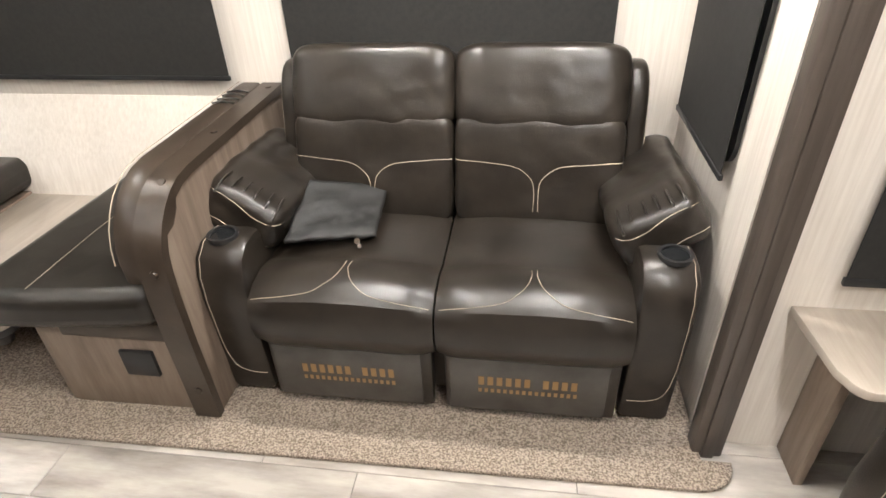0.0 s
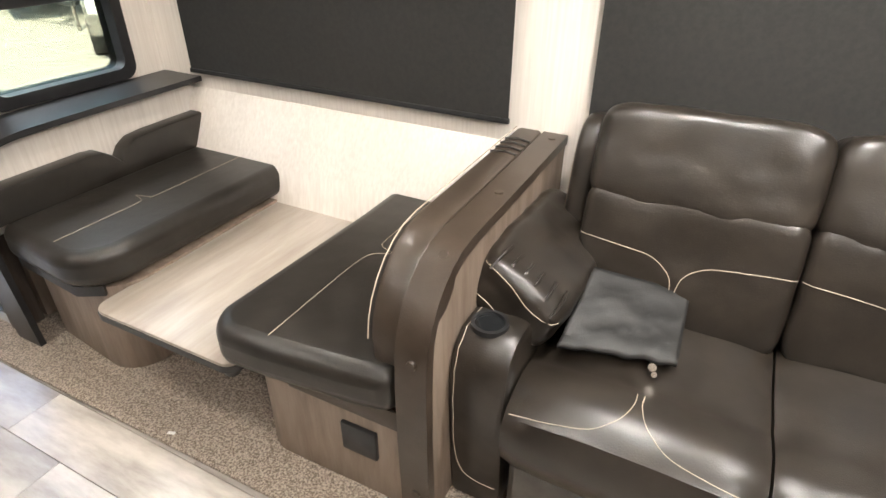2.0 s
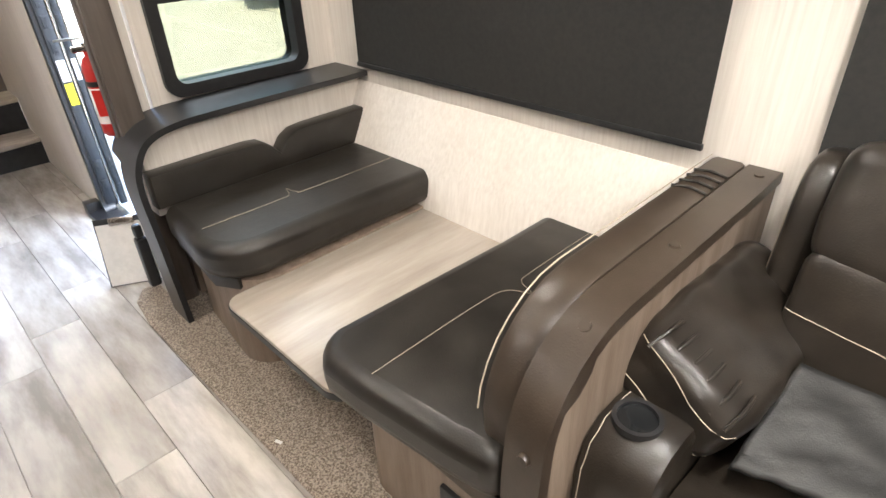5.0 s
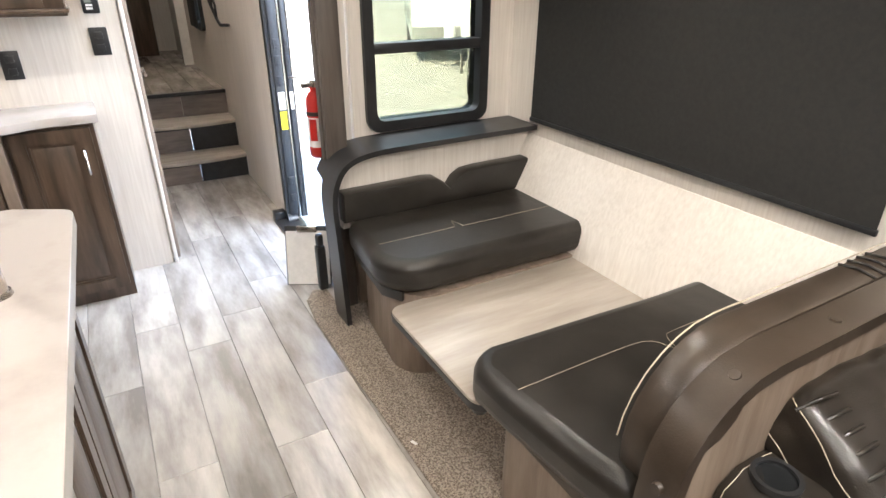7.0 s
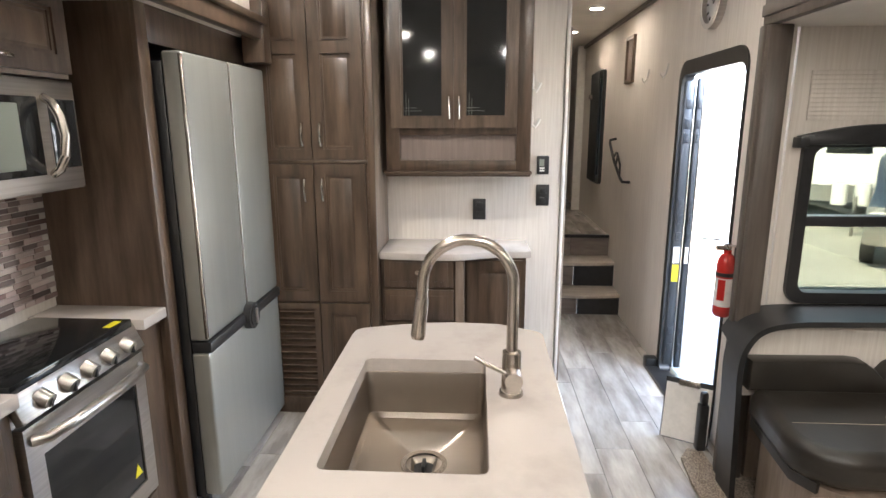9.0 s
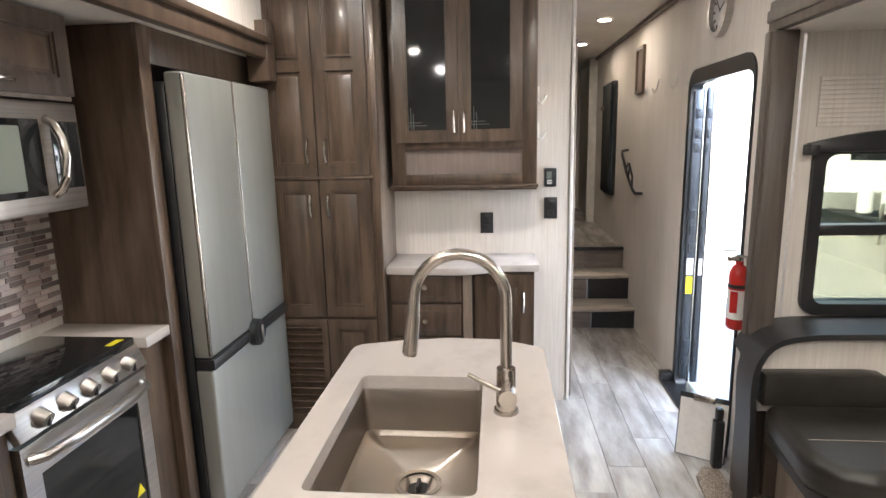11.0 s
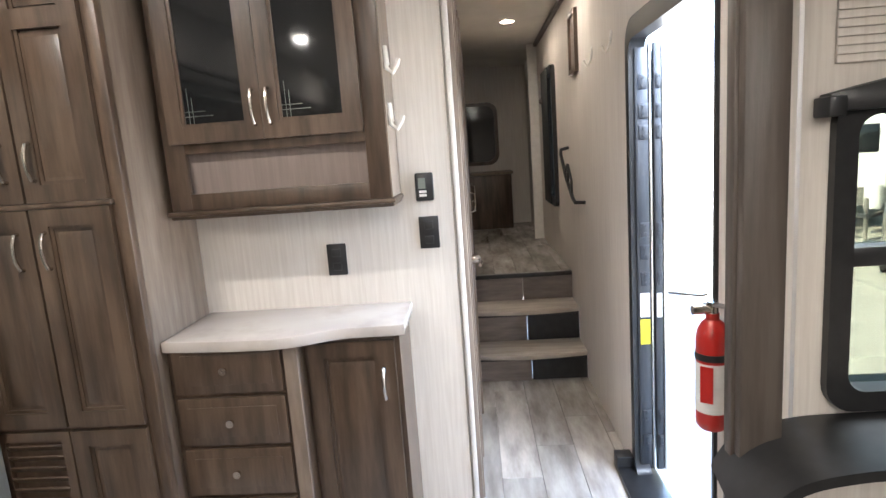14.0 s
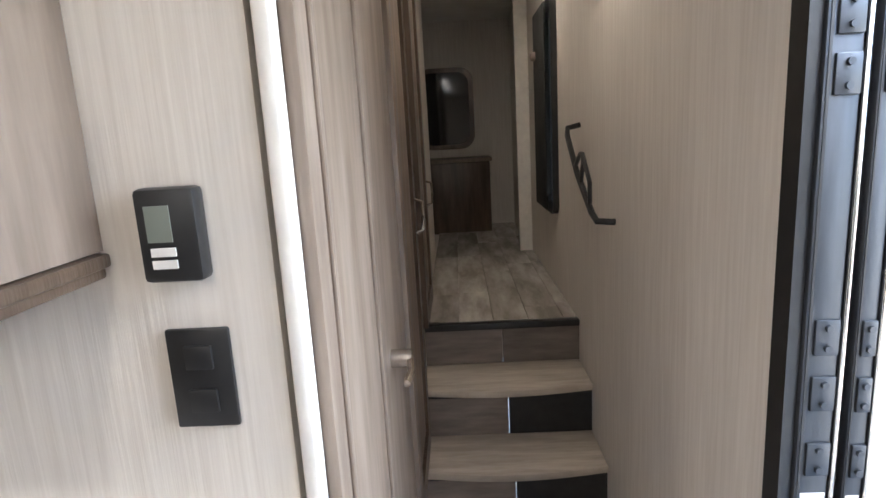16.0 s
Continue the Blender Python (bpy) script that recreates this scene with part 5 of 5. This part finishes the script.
shade("roller_shade", -2.65, -1.205, 0.825, "black roller shade drawn down over dinette window")
shade("roller_shade", -0.945, 0.195, 0.83, "black roller shade drawn down behind the sofa")
s = thing("roller_shade", "black roller shade drawn down beside the sofa", "window shade", "roller shades")
part("cloth", box(0.425, 0.427, 1.415, 1.955, 0.755, 1.72), M_SHADE, s)
part("hem_bar", box(0.421, 0.433, 1.41, 1.96, 0.743, 0.761, bevel=0.003), M_BLACK, s)
part("valance", box(0.375, 0.458, 1.39, 1.98, 1.70, 1.80, bevel=0.008), M_BLACK, s)
s = thing("roller_shade", "black roller shade on the rear side window", "window shade", "roller shades")
part("cloth", box(0.66, 1.75, DW - 0.034, DW - 0.032, 0.63, 1.72), M_SHADE, s)
part("hem_bar", box(0.656, 1.754, DW - 0.040, DW - 0.026, 0.615, 0.636, bevel=0.003), M_BLACK, s)


def slide_window(name, box_, axis, wall, label):
    a0, a1, z0, z1 = box_
    w = thing(name, label, "window", kind="structure")
    part("window_frame", ring_prism(bmesh.new(), rounded(a0 - 0.03, a1 + 0.03, z0 - 0.03, z1 + 0.03, 0.06), rounded(a0 + 0.015, a1 - 0.015, z0 + 0.015, z1 - 0.015, 0.04), axis, *wall), M_BLACK, w)
    return w


wa = slide_window("window_2", WIN_A, "x", (-2.945, -2.848), "black-framed end window looking out on the yard")
part("mid_bar", box(-2.92, -2.855, WIN_A[0] + 0.01, WIN_A[1] - 0.01, 1.116, 1.158, bevel=0.004), M_BLACK, wa)
for z0, z1 in ((0.835, 1.12), (1.15, 1.435)):
    part("pane", box(-2.904, -2.900, WIN_A[0] + 0.012, WIN_A[1] - 0.012, z0, z1), M_GLASS, wa).visible_shadow = False
val = [(1.27, 1.44)] + [(1.27 + 0.66 * k / 10, 1.475 + 0.045 * math.sin(math.pi * k / 10)) for k in range(11)] + [(1.93, 1.44)]
solo("window_valance", bx(prism(bmesh.new(), val, "x", -2.868, -2.825, bevel=0.006), -2.868, -2.81, 1.26, 1.295, 1.43, 1.47, bevel=0.004), M_BLACK, "dark arched valance above the end window", "valance")
cs = thing("cellular_shade", "pale pleated cellular shade gathered above the end window", "window shade")
for k in range(11):
    part("pleat", prism(bmesh.new(), [(1.30, 1.535 + 0.017 * k), (1.905, 1.535 + 0.017 * k), (1.905, 1.5505 + 0.017 * k), (1.30, 1.5505 + 0.017 * k)], "x", -2.868, -2.860, bevel=0.0015), M_WALL, cs)
for nm, hole in (("window_3", (-2.56, -1.28, 0.88, 1.58)), ("window_4", (-0.87, 0.13, 0.88, 1.58))):
    w = slide_window(nm, hole, "y", (SW - 0.012, SW + 0.07), "black-framed window behind a roller shade")
    part("pane", box(hole[0] + 0.012, hole[1] - 0.012, SW + 0.03, SW + 0.034, hole[2] + 0.012, hole[3] - 0.012), M_GLASS, w).visible_shadow = False
w = slide_window("window_5", (1.46, 1.90, 0.80, 1.5), "x", (0.448, 0.53), "black-framed slide-out end window behind a shade")
part("pane", box(0.49, 0.494, 1.47, 1.89, 0.81, 1.49), M_GLASS, w).visible_shadow = False
w = slide_window("window_6", (0.72, 1.7, 0.66, 1.6), "y", (DW - 0.012, DW + 0.07), "black-framed rear side window behind a shade")
part("pane", box(0.73, 1.69, DW + 0.03, DW + 0.034, 0.67, 1.59), M_GLASS, w).visible_shadow = False

# ---- rear corner ----
et = thing("end_table", "bleached oak wall-mounted side table with panel leg", "table")
part("top", prism(bmesh.new(), [(0.585, DW - 0.002), (0.60, 0.96)] + arc(0.66, 0.945, 0.05, 190, 260, 4) + [(1.25, 0.90), (1.25, DW - 0.002)], "z", 0.50, 0.525, bevel=0.004), M_TABLE, et)
part("leg_panel", box(0.69, 0.715, 1.05, DW - 0.002, 0.0, 0.50, bevel=0.002), M_LAM, et)
part("leg_panel", box(1.15, 1.175, 1.0, DW - 0.002, 0.0, 0.50, bevel=0.002), M_LAM, et)
part("under_bracket", cyl(bmesh.new(), (0.76, 0.96, 0.475), (0.76, 0.96, 0.50), 0.05, seg=20), M_BLACK, et)
rc = thing("recliner_chair", "black leather recliner with cream stitched arms", "armchair")
for y0 in (0.30, 0.86):
    prof = [(0.70, 0.03), (0.69, 0.25), (0.71, 0.45), (0.77, 0.535), (0.86, 0.555), (1.50, 0.56), (1.55, 0.03)]
    a = part("arm", prism(bmesh.new(), [(x, z) for x, z in prof], "y", y0 - 0.08, y0 + 0.06, bevel=0.03), M_LEATHER, rc)
    stitch(a, smooth_line([(0.71, y0 - 0.052, 0.1), (0.695, y0 - 0.052, 0.25), (0.712, y0 - 0.052, 0.44), (0.765, y0 - 0.052, 0.537), (0.86, y0 - 0.052, 0.557), (1.4, y0 - 0.052, 0.562)]))
part("seat", puff(bmesh.new(), (1.05, 0.55, 0.36), (0.72, 0.44, 0.24), p=5, n=8), M_LEATHER, rc)
part("backrest", puff(bmesh.new(), (1.48, 0.58, 0.68), (0.24, 0.66, 0.72), p=4.5, n=8, m=pose(0, 0, 0, 0, 12)), M_LEATHER, rc)
part("base", box(0.78, 1.5, 0.36, 0.80, 0.0, 0.25, bevel=0.01), M_LEATHER, rc)

# ceiling lights
for px, py, pz, watts in PUCKS:
    pl = thing("ceiling_light", "small round warm recessed ceiling light", "ceiling light", "ceiling puck lights")
    part("bezel", ring_prism(bmesh.new(), arc(px, py, 0.058, 0, 348.75, 31), arc(px, py, 0.044, 0, 348.75, 31), "z", pz - 0.012, pz - 0.0005), M_WHITE, pl)
    part("diffuser", cyl(bmesh.new(), (px, py, pz - 0.008), (px, py, pz - 0.001), 0.045, seg=28), M_LAMP, pl)
solo("paper_scrap", bx(bmesh.new(), -0.012, 0.012, -0.005, 0.005, 0.0, 0.0015, m=pose(-1.875, 1.0, 0.0165, 0, 0, 20)), M_LABEL, "tiny white paper scrap on the carpet", "scrap")

# ---- outside ----
GZ = -0.95
structure("ground", box(-400, 400, -400, 400, GZ - 0.3, GZ), M_GROUND, "pale gravelly asphalt yard of the sales lot", "ground")


def trailer(name, x, y, turn, length, label, front=True):
    t = thing(name, label, "trailer")
    m = pose(x, y, GZ, 0, 0, turn)
    side = [(-length / 2, 0.55), (length / 2 - 0.5, 0.55), (length / 2, 1.0), (length / 2 + 0.05, 1.9), (length / 2 - 0.25, 2.7), (length / 2 - 0.9, 3.15), (-length / 2, 3.2)]
    b = part("shell", moved(prism(bmesh.new(), side, "y", -1.2, 1.2, bevel=0.08), m), M_BODYWHITE, t)
    part("stripe", moved(bx(bmesh.new(), -length / 2 + 0.1, length / 2 - 0.4, -1.215, -1.2, 1.0, 1.35), m), M_SCREENGREY, t)
    for k in range(3):
        part("window", moved(bx(bmesh.new(), -length / 2 + 0.9 + 1.9 * k, -length / 2 + 1.8 + 1.9 * k, -1.22, -1.19, 1.75, 2.5, bevel=0.01), m), M_DARKGLASS, t)
    part("front_window", moved(bx(bmesh.new(), length / 2 - 0.02, length / 2 + 0.06, -0.55, 0.35, 1.75, 2.35, bevel=0.02), m), M_DARKGLASS, t)
    part("tongue", moved(tube(tube(bmesh.new(), [(length / 2 - 0.3, -0.8, 0.55), (length / 2 + 1.5, 0, 0.55)], 0.05), [(length / 2 - 0.3, 0.8, 0.55), (length / 2 + 1.5, 0, 0.55)], 0.05), m), M_BLACK, t)
    for k in (-0.22, 0.22):
        part("gas_tank", moved(cyl(bmesh.new(), (length / 2 + 0.45, k, 0.6), (length / 2 + 0.45, k, 1.1), 0.16), m), M_BODYWHITE, t)
    for sx in (-0.6, 0.45):
        for sy in (-1.1, 1.1):
            part("wheel", moved(cyl(bmesh.new(), (sx, sy - 0.12, 0.36), (sx, sy + 0.12, 0.36), 0.36), m), M_BLACK, t)
    part("jack", moved(cyl(bmesh.new(), (length / 2 + 1.3, 0, 0.0), (length / 2 + 1.3, 0, 0.9), 0.04), m), M_STEEL, t)
    return t


trailer("travel_trailer", -18.0, 10.4, -25, 7.5, "white parked travel trailer with gas tanks")
trailer("travel_trailer", -7.0, 11.5, -95, 8.0, "white parked travel trailer across the yard")
trailer("travel_trailer", -1.5, 14.0, -80, 8.0, "white parked travel trailer across the yard")
tk = thing("pickup_truck", "silver-grey parked pickup truck", "truck")
mt = pose(-11.9, 8.8, GZ, 0, 0, -36)
body = [(-2.7, 0.45), (2.6, 0.45), (2.7, 0.75), (2.62, 1.1), (1.3, 1.25), (0.7, 1.85), (-0.9, 1.87), (-1.1, 1.2), (-2.7, 1.2)]
part("body", moved(prism(bmesh.new(), body, "y", -0.95, 0.95, bevel=0.06), mt), M_STEEL, tk)
part("windscreen", moved(bx(bmesh.new(), -0.01, 0.01, -0.75, 0.75, -0.28, 0.28, m=pose(1.05, 0, 1.55, 0, -42)), mt), M_DARKGLASS, tk)
part("grille", moved(bx(bmesh.new(), 2.68, 2.74, -0.55, 0.55, 0.65, 1.02, bevel=0.01), mt), M_BLACK, tk)
for sy in (-0.75, 0.75):
    part("headlight", moved(bx(bmesh.new(), 2.60, 2.72, sy - 0.14, sy + 0.14, 0.8, 1.02, bevel=0.02), mt), M_LABEL, tk)
for sx in (-1.75, 1.75):
    for sy in (-0.88, 0.88):
        part("wheel", moved(cyl(bmesh.new(), (sx, sy - 0.1, 0.4), (sx, sy + 0.1, 0.4), 0.4), mt), M_BLACK, tk)


def tree(x, y, h, seed):
    rnd = random.Random(seed)
    t = thing("tree", "leafy green tree beyond the sales lot", "tree", "trees beyond the lot")
    bm = tube(bmesh.new(), [(x, y, GZ), (x + 0.1, y, GZ + h * 0.3), (x, y + 0.1, GZ + h * 0.6)], 0.16, 8)
    for k in range(6):
        a = rnd.uniform(0, 6.28)
        tube(bm, [(x, y, GZ + h * (0.3 + 0.05 * k)), (x + math.cos(a) * h * 0.2, y + math.sin(a) * h * 0.2, GZ + h * (0.5 + 0.06 * k))], 0.06, 6)
    part("trunk", bm, M_BARK, t)
    vs, fs = [], []
    for k in range(1400):
        a, r, q = rnd.uniform(0, 6.28), h * 0.34 * rnd.random() ** 0.5, rnd.uniform(-1, 1)
        r *= math.sqrt(max(0.05, 1 - q * q)) * (0.8 + 0.4 * noise.noise(Vector((math.cos(a) * 2, math.sin(a) * 2, q * 2 + seed))))
        c = Vector((x + r * math.cos(a), y + r * math.sin(a), GZ + h * 0.66 + q * h * 0.33))
        u = Vector((rnd.uniform(-1, 1), rnd.uniform(-1, 1), rnd.uniform(-1, 1))).normalized()
        v = u.orthogonal().normalized()
        s_ = rnd.uniform(0.10, 0.24)
        n0 = len(vs)
        vs += [c - u * s_, c + v * s_ * 0.6, c + u * s_, c - v * s_ * 0.6]
        fs.append((n0, n0 + 1, n0 + 2, n0 + 3))
    me = bpy.data.meshes.new("crown")
    me.from_pydata(vs, [], fs)
    me.materials.append(M_GREEN)
    c = new("crown", me)
    c.parent = t


for n, (tx, ty, thh) in enumerate(((-24, 16, 9), (-20, 24, 10), (-12, 28, 9), (-4, 30, 10), (-28, 20, 11))):
    tree(tx, ty, thh, n + 1)

# ---- planks and tiles ----
rnd = random.Random(5)


def planks(parent, x0, x1, y0, y1, z, width, length):
    y, row = y0, 0
    while y < y1 - 0.01:
        yb = min(y + width, y1)
        x = x0 - rnd.uniform(0.0, 0.9) * length
        while x < x1:
            a, b = max(x, x0), min(x + length, x1)
            if b - a > 0.02:
                me = bpy.data.meshes.new("plank")
                g = 0.0007
                c = 0.0016
                vs = [(a + g, y + g, z - 0.012), (b - g, y + g, z - 0.012), (b - g, yb - g, z - 0.012), (a + g, yb - g, z - 0.012),
                      (a + g, y + g, z - c), (b - g, y + g, z - c), (b - g, yb - g, z - c), (a + g, yb - g, z - c),
                      (a + g + c, y + g + c, z), (b - g - c, y + g + c, z), (b - g - c, yb - g - c, z), (a + g + c, yb - g - c, z)]
                fs = [(3, 2, 1, 0)] + [(k, (k + 1) % 4, 4 + (k + 1) % 4, 4 + k) for k in range(4)] + [(4 + k, 4 + (k + 1) % 4, 8 + (k + 1) % 4, 8 + k) for k in range(4)] + [(8, 9, 10, 11)]
                me.from_pydata(vs, [], fs)
                me.materials.append(M_PLANK)
                new("plank", me).parent = parent
            x += length
        y, row = yb, row + 1


planks(floor, -5.03, 2.2, -1.18, 1.18, 0.0, 0.178, 0.92)
planks(floor_upper, -8.3, -5.50, 0.50, 1.18, 0.562, 0.155, 0.92)
tile_me = {}
z = 0.925
row = 0
while z < 1.325:
    x = -2.395 + (0.031 if row % 2 else 0.0)
    while x < -1.45:
        L = rnd.choice((0.045, 0.062, 0.085))
        x1 = min(x + L, -1.45)
        key = round(x1 - x, 3)
        if key not in tile_me:
            me = bpy.data.meshes.new("tile")
            b2 = bx(bmesh.new(), 0, x1 - x - 0.003, 0, 0.006, 0, 0.016)
            b2.to_mesh(me), b2.free()
            me.materials.append(M_TILE)
            tile_me[key] = me
        t = new("tile", tile_me[key])
        t.parent, t.location = splash, (x, -1.491, z)
        x = x1
    z, row = z + 0.019, row + 1
